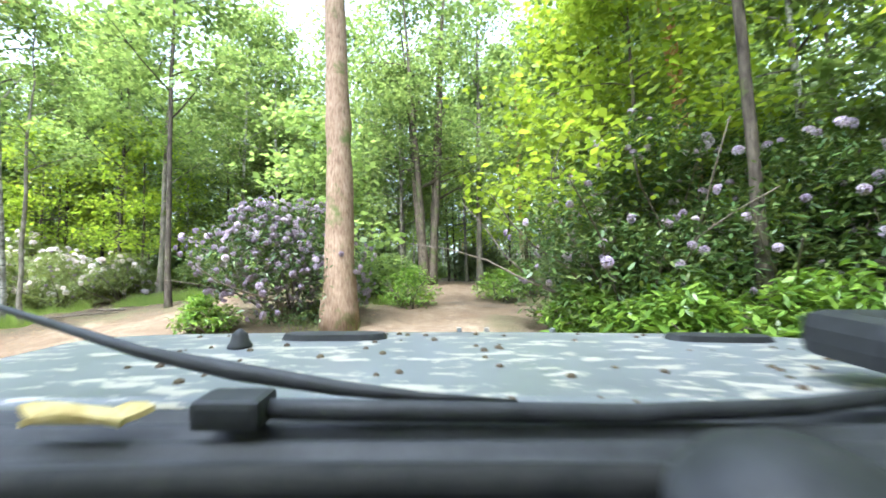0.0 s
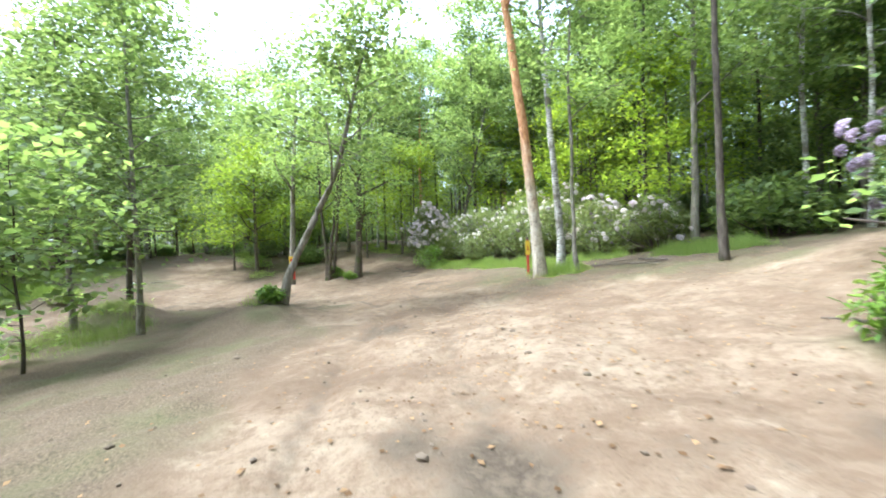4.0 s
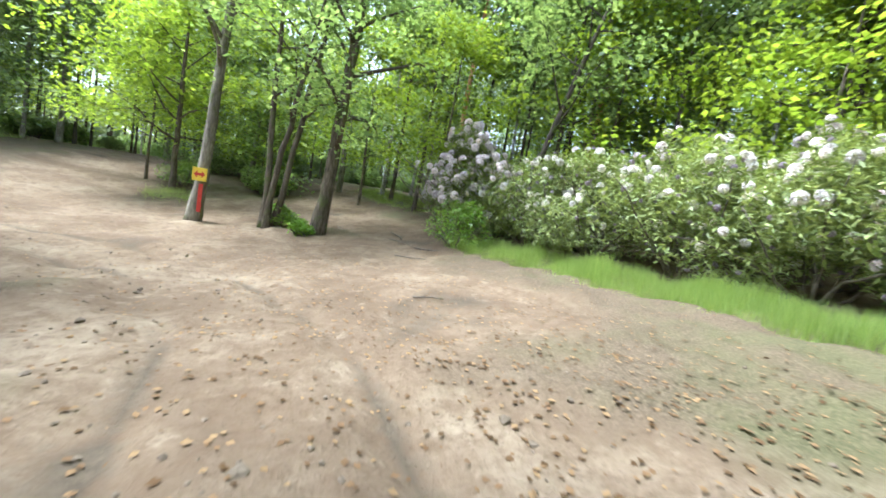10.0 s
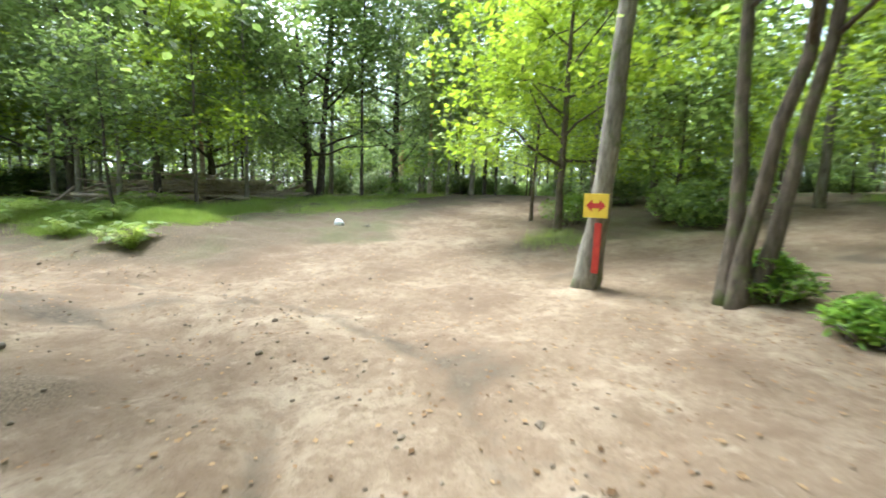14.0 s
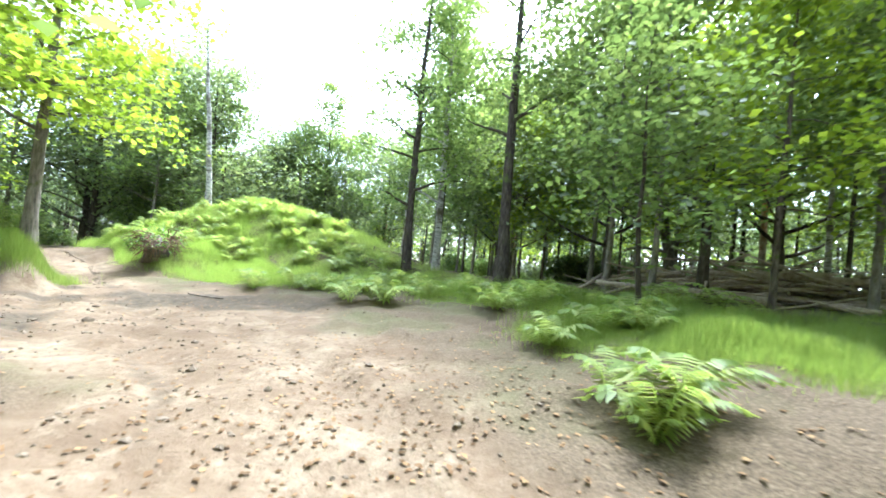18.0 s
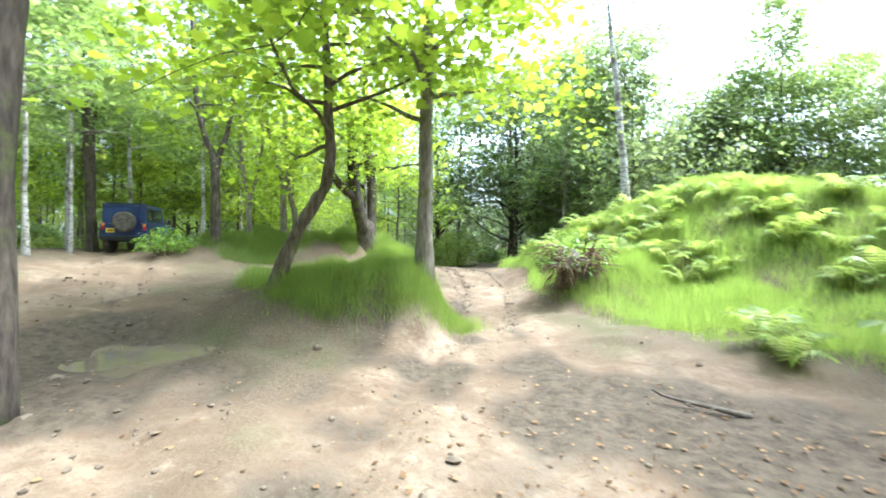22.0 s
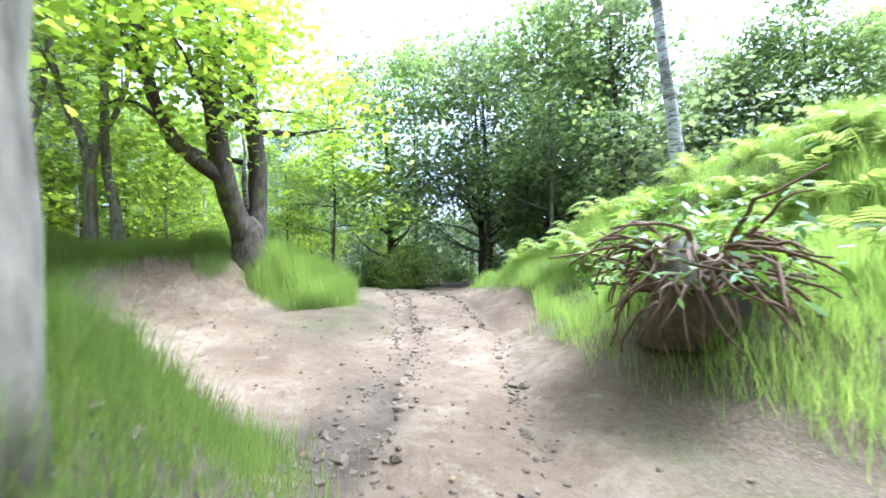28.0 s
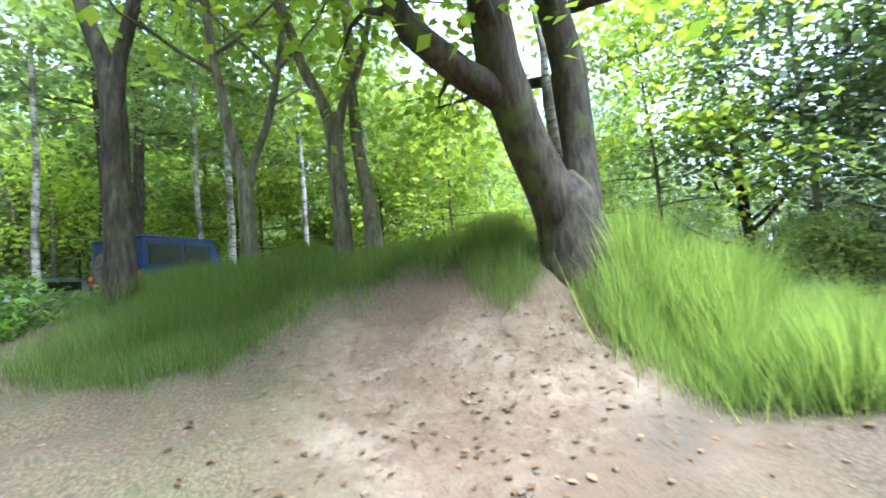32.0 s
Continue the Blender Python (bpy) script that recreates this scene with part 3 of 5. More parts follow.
tree("tree", -42.0, -11.2, 15, 0.4, M_DARK_BARK, M_LEAF_GREEN, "dark double-stemmed tree at the edge of a grassy bay", 28, (0.2, 0.2), 0.14, 30, 6.0, 0.55, 17000, 0.26, stems=2, puff=0.8)
tree("pine_tree", -60.0, -16.0, 16, 0.6, M_PINE, M_LEAF_GREEN, "pale orange pine at the far side of the clearing", 29, (0, 0), 0.5, 12, 3.0, 0.5, 3000, 0.25)
tree("birch_tree", -57.0, -10.5, 12, 0.5, M_BIRCH, M_LEAF_GREEN, "white birch at the far side of the clearing", 30, (0.6, 0), 0.5, 12, 2.6, 0.5, 3000, 0.25)
tree("maple_tree", -36.3, 4.6, 9, 0.24, M_MAPLE_BARK, M_LEAF_MAPLE, "young maple with bright yellow-green leaves", 31, (0.4, 0.2), 0.22, 20, 4.0, 0.4, 8000, 0.17, LEAF_MAPLE, puff=0.55)
tree("tree", -24.1, -17.4, 15, 0.32, M_DARK_BARK, M_LEAF_GREEN, "dark trunk ringed with scrub on the bank", 32, (0.1, 0.1), 0.18, 22, 2.7, 0.45, 6000, 0.2)
tree("birch_tree", -25.3, -18.7, 15, 0.3, M_BIRCH, M_LEAF_GREEN, "birch with rough dark foot beside another trunk", 33, (0.3, 0.1), 0.2, 22, 2.7, 0.45, 6000, 0.19)
tree("tree", -27.9, -15.4, 15, 0.42, M_DARK_BARK, M_LEAF_GREEN, "thick dark brown trunk over grass", 34, (0.2, 0), 0.35, 16, 3.0, 0.6, 5200, 0.2)
tree("tree", -29.5, -7.8, 5.5, 0.1, M_DARK_BARK, M_LEAF_GREEN, "thin young tree in long grass", 35, (0.1, 0), 0.3, 12, 1.7, 0.3, 2600, 0.16)
tree("tree", -33.5, -12.5, 14, 0.26, M_DARK_BARK, M_LEAF_GREEN, "dark-stemmed tree by a brush pile", 36, (0.1, 0), 0.2, 18, 3.0, 0.5, 5200, 0.2)
tree("tree", -36.5, -19.5, 9, 0.5, M_GREY_BARK, M_LEAF_DARK, "broken dead tree with ragged limbs", 37, (1.2, -0.4), 0.2, 14, 2.4, 0.2, 900, 0.2, wiggle=0.2)
tree("maple_tree", -12.95, -8.35, 8.5, 0.26, M_MAPLE_BARK, M_LEAF_MAPLE, "leaning maple with dark trunk and yellow-green leaves", 38, (0.3, -0.2), 0.34, 20, 3.8, 0.3, 6500, 0.18, LEAF_MAPLE, sweep=[(0, 0, 0), (1.2, -0.25, -0.45), (2.3, -0.42, -0.98), (4, -0.55, -0.8), (8, -0.5, -0.5)], puff=0.55, wiggle=0.06)
tree("maple_tree", -14.62, -10.85, 10, 0.30, M_GREY_BARK, M_LEAF_MAPLE, "maple with straight grey trunk and yellow-green leaves", 39, (0.2, -0.3), 0.28, 20, 4.0, 0.35, 7500, 0.18, LEAF_MAPLE, puff=0.6)
tree("birch_tree", -12.5, -22.0, 11, 0.3, M_BIRCH, M_LEAF_GREEN, "bare-stemmed birch on top of a grassy mound", 40, (0.75, 1.1), 0.72, 8, 1.2, 0.6, 900, 0.16)
tree("tree", -3.5, -11.75, 12, 0.22, M_GREY_BARK, M_LEAF_GREEN, "pale curved trunk in grass", 41, (0.9, 0.1), 0.4, 14, 2.6, 0.7, 3600, 0.19, sweep=[(0, 0, 0), (2, 0.5, 0.2), (12, 1, 0.3)])
tree("tree", 1.4, -4.6, 13, 0.32, M_DARK_BARK, M_LEAF_GREEN, "dark straight trunk by the track", 44, (0.2, 0.1), 0.35, 14, 2.8, 0.6, 3800, 0.19, stems=2)
tree("tree", -16.2, -5.2, 12, 0.36, M_DARK_BARK, M_LEAF_MAPLE, "dark trunk at the sandy track's edge", 46, (0.6, -0.5), 0.42, 14, 3.4, 0.4, 1300, 0.19, LEAF_MAPLE, puff=0.6)
tree("tree", 6.5, -15.6, 8, 0.16, M_BIRCH, M_LEAF_GREEN, "thin pale birch stem in the wood", 47, (0.2, 0.1), 0.5, 8, 1.8, 0.6, 1800, 0.18)


def y_tree(x, y, label, dia, fork, splits, seed, bark_mat=M_GREY_BARK, count=1100):
    """A trunk that parts at one height into stems; splits: how far each has swung out two metres above the fork."""
    g = np.random.default_rng(seed)
    ob = thing("tree", (x, y, high(x, y) - 0.2), label, "tree")
    r = dia / 2
    foot = np.array([(0, 0, -0.25), (0, 0, 0.15), (0.02, 0, fork * 0.4), (0.03, 0.02, fork * 0.8), (0.0, 0.0, fork + 0.12)])
    part("trunk", mesh_of("trunk", *tube(foot, [r * 1.6, r * 1.25, r * 1.02, r, r * 0.7], 12, 0.05, seed), bark_mat, True), bark_mat, ob)
    seats = []
    for k, (sx, sy) in enumerate(splits):
        line = np.array([(0, 0, fork * 0.75), (sx * 0.18, sy * 0.18, fork + 0.25), (sx * 0.6, sy * 0.6, fork + 0.9), (sx, sy, fork + 2.0), (sx * 1.2 + g.normal(0, 0.15), sy * 1.2, fork + 4.0), (sx * 1.45, sy * 1.45 + g.normal(0, 0.2), fork + 8.5)])
        rr = r * np.array([0.72, 0.72, 0.64, 0.56, 0.42, 0.08]) * (1 if k == 0 else 0.8)
        fine = np.linspace(0, 5, 21)
        curve = np.c_[[np.interp(fine, np.arange(6), line[:, i]) for i in range(3)]].T
        curve[1:-1] = (curve[:-2] + 2 * curve[1:-1] + curve[2:]) / 4
        part("stem", mesh_of("stem", *tube(curve, np.interp(fine, np.arange(6), rr), 10, 0.04, seed + k), bark_mat, True), bark_mat, ob)
        pieces, st = limbs_on(g, line, rr, 9, 0.45, 2.6, 0.8, 3)
        v, f = joined(pieces)
        tagged(part("branching", mesh_of("branching", v, f, bark_mat, True), bark_mat, ob), kind="stuff")
        seats.append(st)
    seats = np.concatenate(seats)
    c = seats[g.integers(0, len(seats), count)] + g.normal(0, 0.5, (count, 3))
    part("crown", poly_mesh("crown", leaves(g, c, 0.19, LEAF_RHOMB), 4, M_LEAF_MAPLE), M_LEAF_MAPLE, ob)


y_tree(-3.2, -11.2, "grey-barked tree parting into two upswept boughs", 0.26, 2.5, [(-0.2, 0.7), (0.2, -0.75)], 142)
y_tree(-3.4, -9.8, "brown-barked tree with a second stem splitting low", 0.24, 1.7, [(-0.1, 0.35), (0.3, -0.55)], 143)
y_tree(-4.3, -8.5, "dark rough trunk forking high above the grass bank", 0.32, 3.2, [(0.1, 0.6), (-0.1, -0.55)], 145, M_DARK_BARK, 1300)


def fork_tree(x, y):
    g = np.random.default_rng(5)
    ob = thing("maple_tree", (x, y, high(x, y) - 0.6), "large dark tree forked low into heavy stems, one torn white", "tree")
    foot = np.array([(0, 0, -0.1), (0.02, 0, 0.55), (0.04, 0.0, 0.85), (0.05, 0.02, 1.1), (0.05, 0.03, 1.4), (0.05, 0.05, 1.7)])
    part("trunk", mesh_of("trunk", *tube(foot, [0.62, 0.52, 0.45, 0.41, 0.36, 0.16], 16, 0.035, 1), M_DARK_BARK, True), M_DARK_BARK, ob)
    seats = []
    stems = [([(0, 0.10, 0.7), (-0.03, 0.22, 1.4), (-0.1, 0.5, 2.1), (-0.2, 0.75, 3.0), (-0.2, 0.85, 4.4), (-0.1, 1.0, 6.5), (0, 1.2, 9.5)], [0.29, 0.29, 0.26, 0.25, 0.22, 0.16, 0.05]),
             ([(0.08, -0.08, 0.7), (0.14, -0.16, 1.4), (0.25, -0.24, 2.1), (0.3, -0.3, 3.2), (0.4, -0.15, 4.6), (0.5, -0.1, 7), (0.6, 0, 10)], [0.28, 0.28, 0.25, 0.23, 0.2, 0.14, 0.05]),
             ([(-0.15, 0.68, 2.6), (-0.35, 1.2, 2.85), (-0.5, 1.75, 3.3), (-0.55, 2.1, 4.1), (-0.5, 2.4, 5.6), (-0.4, 2.8, 8)], [0.2, 0.17, 0.15, 0.13, 0.1, 0.03])]
    for k, (line, rr) in enumerate(stems):
        line = np.array(line)
        part("stem", mesh_of("stem", *tube(line, rr, 12, 0.04, k), M_DARK_BARK, True), M_DARK_BARK, ob)
        pieces, st = limbs_on(g, line, np.array(rr), 8, 0.45, 3.0, 0.6, 3)
        v, f = joined(pieces)
        tagged(part("branching", mesh_of("branching", v, f, M_DARK_BARK, True), M_DARK_BARK, ob), kind="stuff")
        seats.append(st)
    scar = np.array([(0.1, 0.05, 1.9), (0.05, 0.12, 2.6), (0.12, 0.08, 3.4), (0.1, 0.18, 4.0)])
    part("torn_stem", mesh_of("torn_stem", *tube(scar, [0.06, 0.07, 0.045, 0.01], 7, 0.15, 3), M_BIRCH, True), M_BIRCH, ob, "pale torn splinter of wood")
    seats = np.concatenate(seats)
    c = seats[g.integers(0, len(seats), 10000)] + g.normal(0, 0.65, (10000, 3))
    part("crown", poly_mesh("crown", leaves(g, c, 0.2, LEAF_RHOMB), 4, M_LEAF_MAPLE), M_LEAF_MAPLE, ob)


fork_tree(-5.0, -14.3)

# ---- the wood behind ----
KEEP_CLEAR = [(-21, 12.5, 4.6), (-16, 14, 3.6), (-32.5, -4, 7), (-36, -9, 4.5), (-24, -10, 5), (-9, 8, 5), (-29, 13, 4), (-45, -16, 5), (-12, -16, 7), (-29, 4, 8), (-13, 7, 6), (-20, -12, 6), (-45, -3, 4.5), (-14, -30, 7), (-21, -29, 5), (-15, -22, 6), (4, -17, 4.5), (-27, -21, 5.5), (-31, -15, 3), (-4, -18, 5), (-22, 13, 4)]
wood = [
    dict(name="birch_tree", height=14, dia=0.17, bark_mat=M_BIRCH, leaf_material=M_LEAF_GREEN, label="slender white birch in the wood", lo=0.34, limbs=20, reach=2.4, rise=0.5, count=4800, size=0.21),
    dict(name="tree", height=13, dia=0.2, bark_mat=M_GREY_BARK, leaf_material=M_LEAF_GREEN, label="grey-stemmed leafy tree in the wood", lo=0.26, limbs=24, reach=3.0, rise=0.4, count=6200, size=0.23, puff=0.6),
    dict(name="tree", height=15, dia=0.16, bark_mat=M_DARK_BARK, leaf_material=M_LEAF_GREEN, label="dark-stemmed pole of a woodland tree", lo=0.4, limbs=18, reach=2.4, rise=0.5, count=4800, size=0.22),
    dict(name="oak_tree", height=12, dia=0.34, bark_mat=M_DARK_BARK, leaf_material=M_LEAF_DARK, label="spreading dark-leaved oak in the wood", lo=0.12, limbs=26, reach=4.2, rise=0.4, count=8000, size=0.25, puff=0.8),
    dict(name="sapling", height=5, dia=0.06, bark_mat=M_DARK_BARK, leaf_material=M_LEAF_GREEN, label="leafy green sapling in the undergrowth", lo=0.1, limbs=14, reach=1.7, rise=0.35, count=2200, size=0.22),
    dict(name="pine_tree", height=17, dia=0.3, bark_mat=M_PINE, leaf_material=M_LEAF_GREEN, label="orange-barked pine in the wood", lo=0.5, limbs=14, reach=2.8, rise=0.4, count=3000, size=0.28),
    dict(name="maple_tree", height=10, dia=0.15, bark_mat=M_MAPLE_BARK, leaf_material=M_LEAF_MAPLE, label="young maple with yellow-green leaves", lo=0.22, limbs=18, reach=2.9, rise=0.35, count=5200, size=0.22, puff=0.55),
]
ROOTS = [(o.matrix_basis.translation.x, o.matrix_basis.translation.y) for o in scene.objects if o.parent is None and o.get("category") == "tree"]
models = {}


def woodland(kind, x, y, turn, grow):
    if kind not in models:
        spec = dict(wood[kind])
        models[kind] = tree(spec.pop("name"), x, y, seed=60 + kind, group="woodland trees", **spec)
        return models[kind]
    m = pose(x, y, high(x, y), 0, 0, turn) @ Matrix.Diagonal((grow, grow, grow, 1))
    ob = copy_thing(models[kind], m)
    ob.scale = (grow, grow, grow)
    return ob


def open_ground(x, y):
    if min(line_gap(np.array(x), np.array(y), l) for l in (ROUTE, SOUTH)) < 7.0 or min(line_gap(np.array(x), np.array(y), l) for l in (EAST, MIDDLE, WEST[:5])) < 4.0:
        return True
    if min(line_gap(np.array(x), np.array(y), l) for l in (NORTH, START, BANK)) < 2.2:
        return True
    return any(math.hypot(x - a, y - b) < r for a, b, r in KEEP_CLEAR)


g = np.random.default_rng(21)
spots = list(ROOTS)
for _ in range(6000):
    if len(spots) > 520 + len(ROOTS):
        break
    far = g.uniform(0, 1) ** 0.6 * 62
    az = g.uniform(0, 2 * np.pi)
    x, y = -15 + far * math.cos(az) * 1.15, far * math.sin(az)
    if open_ground(x, y):
        continue
    gap = 1.5 if far < 40 else 2.4
    if any((x - a) ** 2 + (y - b) ** 2 < gap * gap for a, b in spots):
        continue
    spots.append((x, y))
    south = y < -22 and -16 < x < 12
    kind = int(g.choice(7, p=(0.06, 0.15, 0.10, 0.44, 0.13, 0.04, 0.08) if south else (0.18, 0.22, 0.29, 0.03, 0.09, 0.05, 0.14)))
    woodland(kind, x, y, g.uniform(0, 360), g.uniform(0.8, 1.2))
for x, y, t, s in [(-7, -31, 20, 1.25), (1, -30, 90, 1.2), (-1, -36, 260, 1.4), (-10, -38, 10, 1.0), (-19, -41, 80, 1.05), (-6, -41, 200, 1.1)]:
    woodland(3, x, y, t, s)
for kind, x, y, t, s in [(6, -33.5, -9.8, 30, 0.9), (1, -36.5, -10.5, 80, 0.9), (6, -45.5, 4.6, 200, 0.9), (1, -48, -5.0, 20, 0.95), (6, -41.5, 8.4, 120, 0.85), (1, -54, 4.5, 300, 1.1), (6, -60, -2.5, 10, 1.0), (1, -64, 2, 60, 1.2), (6, -58, -8, 190, 1.0), (1, -31, -13.4, 100, 0.9), (2, -25.2, -21.4, 20, 1.0), (6, -35.2, 12.6, 10, 0.9), (1, -39, 17.5, 60, 1.0), (2, -32, 19.5, 0, 1.0), (2, -30.4, 21, 40, 0.95), (2, -25.5, 21.5, 80, 1.0), (2, -21, 22.4, 120, 1.05), (2, -17.5, 21.5, 160, 1.0), (0, -23.2, 23.2, 0, 1.0), (0, -19, 24, 30, 1.0), (2, -36.8, 21.4, 10, 1.0), (2, -28, 23.8, 70, 1.0), (0, -34.6, 20.6, 100, 1.0), (1, -15, -39, 0, 1.0), (1, -24, -38, 50, 1.1), (1, -12.5, -44, 90, 1.15), (0, -21.5, -36, 20, 0.9), (2, -27, -34, 70, 1.0), (1, -27.5, -29, 120, 1.0), (1, -29.5, -25, 20, 1.0), (2, -24.8, -26, 80, 1.0), (1, -9, -45, 30, 1.2), (6, -30, 14.6, 40, 0.8), (6, -26.4, 19.5, 10, 0.9), (6, -20.5, 20.6, 77, 0.9), (6, -15.2, 20.4, 130, 0.9), (6, 6, -11, 10, 0.9), (6, 9, -13.5, 60, 0.9), (6, 7, -5, 100, 0.85), (6, 11, -8, 140, 1.0), (1, 8.5, -10, 20, 0.9), (6, 3.6, -13.6, 220, 0.75), (1, -18.4, 0.6, 15, 0.8), (1, -21.2, -1.6, 200, 0.8), (1, -2.4, 25, 10, 1.0), (1, 1.6, 28, 70, 1.05), (2, 4.2, 25.5, 30, 1.0), (1, -5, 28.5, 140, 1.0), (6, 0.4, 33, 20, 1.2), (1, -31.5, 1.0 - 12.5, 60, 0.8), (6, -38.5, 3.2, 250, 0.8), (6, 5, -21.5, 30, 1.2), (1, 3.2, -26, 10, 1.15), (3, 7.5, -27, 10, 1.3), (3, 3.5, -32, 10, 1.4), (1, -4.5, -28.5, 50, 1.1), (6, -31.0, -22.6, 30, 1.0), (6, -34.5, -21, 80, 0.9), (1, -50, -4, 40, 1.5), (1, -53, 4.5, 140, 1.5), (3, -48.5, -9.5, 60, 1.3), (1, -44.5, 7.5, 15, 1.4), (1, -58, 0.5, 70, 1.6), (3, -39.5, -17.5, 200, 1.2), (1, -46, -13.5, 10, 1.4), (3, -33, -18.5, 10, 1.1), (3, -29, -27.5, 150, 1.1), (1, -40.5, 12.5, 220, 1.3), (1, 9.5, 15, 30, 1.2), (6, 5.5, 13.5, 120, 1.1), (1, -6.5, 27, 30, 1.4), (1, -3.6, 34, 100, 1.5), (6, -9.5, 33, 10, 1.4), (1, 2.8, 36, 60, 1.5), (1, -12.5, 27.5, 0, 1.3), (2, -16, 30, 90, 1.3), (1, -30, 31, 90, 1.3), (1, -38, 27, 20, 1.3), (0, -6.4, -3.2, 10, 0.85), (0, -3.4, -3.4, 60, 0.9), (0, -0.6, -4.1, 120, 0.85), (0, 1.8, -9.3, 30, 0.9), (0, -1.0, -8.4, 200, 0.85), (0, 2.6, -5.9, 270, 0.95), (0, 4.2, -10.9, 330, 0.9), (0, 3.4, -3.6, 80, 1.0), (6, 6.5, -6.2, 15, 0.9), (6, 9.5, -12.5, 45, 1.0)]:
    woodland(kind, x, y, t, s)


# ---- shrubs ----
def shrub_model(name, r, h, leaf_material, label, seed, count, size, shape, category="bush", flowers=None, heads=0, stems=9, group="", at=(0, 0), head_size=1.0, faded=0):
    g = np.random.default_rng(seed)
    ob = thing(name, (at[0], at[1], high(*at)), label, category, group)
    pieces = []
    for k in range(stems):
        az = 2 * np.pi * k / stems + g.uniform(-0.3, 0.3)
        b = bent(g, (0.15 * math.cos(az), 0.15 * math.sin(az), -0.1), (math.cos(az), math.sin(az), g.uniform(0.8, 2.2)), h * g.uniform(0.75, 1.0), 6, 0.03, 0.2)
        pieces.append(tube(b, np.linspace(0.035, 0.008, 7), 6))
    v, f = joined(pieces)
    tagged(part("woody_base", mesh_of("woody_base", v, f, M_STEM, True), M_STEM, ob), kind="stuff")
    # an uneven dome made of separate lobes, leaves mostly in its outer shell
    lobes = [(0, 0, 0.55 * h, 0.62 * r)] + [(r * 0.62 * math.cos(a), r * 0.62 * math.sin(a), h * g.uniform(0.16, 0.55), r * g.uniform(0.4, 0.58)) for a in np.linspace(0, 2 * np.pi, 11, endpoint=False) + g.uniform(0, 1)]
    lobes += [(r * 0.3 * math.cos(a), r * 0.3 * math.sin(a), h * g.uniform(0.62, 0.8), r * g.uniform(0.3, 0.45)) for a in g.uniform(0, 6.28, 4)]
    lb = np.array(lobes)
    pick = g.integers(0, len(lb), count)
    d = g.normal(size=(count, 3))
    d /= np.linalg.norm(d, axis=1)[:, None]
    rad = lb[pick, 3] * g.uniform(0.5, 1.08, count) ** 0.6
    c = lb[pick, :3] + d * rad[:, None] * (1, 1, 0.85)
    c[:, 2] = np.maximum(c[:, 2], g.uniform(0.05, 0.3, count))
    part("foliage", poly_mesh("foliage", leaves(g, c, size, shape, 0.1, 0.5), len(shape), leaf_material), leaf_material, ob)
    if heads:
        head = flower_head(flowers)
        for _ in range(heads):
            l = lb[g.integers(0, len(lb))]
            d = g.normal(size=3)
            d[2] = abs(d[2]) * 0.9
            d /= np.linalg.norm(d)
            p = l[:3] + d * l[3] * (1.02, 1.02, 0.92)
            q = Vector(d).to_track_quat("Z", "Y").to_matrix().to_4x4()
            s = g.uniform(0.75, 1.25) * head_size
            part("flower_head", head, flowers, ob, "", Matrix.Translation(p) @ q @ Matrix.Scale(s, 4))
    if faded:
        # spent trusses, past counting, all over the bush
        src = np.array([v.co for v in flower_head(flowers).vertices])
        vs = []
        for _ in range(faded):
            l = lb[g.integers(0, len(lb))]
            d = g.normal(size=3)
            d /= np.linalg.norm(d)
            p = l[:3] + d * l[3] * (1.03, 1.03, 0.9)
            q = np.array(Vector(d).to_track_quat("Z", "Y").to_matrix())
            if p[2] > 0.15:
                vs.append(src @ q.T * g.uniform(0.4, 0.75) + p)
        tagged(part("faded_blossom", poly_mesh("faded_blossom", np.concatenate(vs), 4, M_FLOWER_FADED), M_FLOWER_FADED, ob, "greyish faded lilac blossom"), kind="stuff")
    return ob


HEADS = {}


def flower_head(mat):
    """A domed truss of small bells."""
    if mat.name not in HEADS:
        g = np.random.default_rng(3)
        vs = []
        for k in range(22):
            a, e = k * 2.4, math.acos(1 - 0.95 * (k + 0.5) / 22)
            d = np.array([math.cos(a) * math.sin(e), math.sin(a) * math.sin(e), math.cos(e)])
            u = np.cross(d, (0.3, 0.2, 1.0))
            u /= np.linalg.norm(u)
            w = np.cross(d, u)
            for j in range(3):
                b = 2 * np.pi * j / 3 + g.uniform(0, 1)
                side = math.cos(b) * u + math.sin(b) * w
                across = np.cross(d, side)
                o = d * 0.06
                vs += [o, o + side * 0.03 + across * 0.022 + d * 0.03, o + side * 0.05 + d * 0.022, o + side * 0.03 - across * 0.022 + d * 0.03]
        HEADS[mat.name] = poly_mesh("flower_head", np.array(vs), 4, mat)
    return HEADS[mat.name]


lilac = dict(leaf_material=M_LEAF_RHODO, shape=LEAF_LONG, flowers=M_FLOWER_LILAC)
pale_fl = dict(leaf_material=M_LEAF_OLIVE, shape=LEAF_LONG, flowers=M_FLOWER_WHITE)
shrub_model("rhododendron", 1.85, 3.3, label="rounded rhododendron covered in fading lilac flowers", seed=1, count=11000, size=0.13, heads=110, head_size=0.7, faded=900, at=(-3.7, 9.5), **lilac)
for k, (x, y, r, h, n) in enumerate([(3.4, 7.6, 2.0, 4.6, 26), (5.6, 7.2, 2.2, 4.5, 26), (7.8, 6.4, 2.2, 3.8, 24), (4.6, 9.8, 2.0, 4.4, 12), (9.4, 8.6, 2.0, 3.6, 10)]):
    shrub_model("rhododendron", r, h, label="tall dark rhododendron with scattered lilac flower heads", seed=5 + k, count=12000, size=0.15, heads=2 * n, faded=90, head_size=0.85, at=(x, y), group="rhododendrons by the start", stems=16, **lilac)
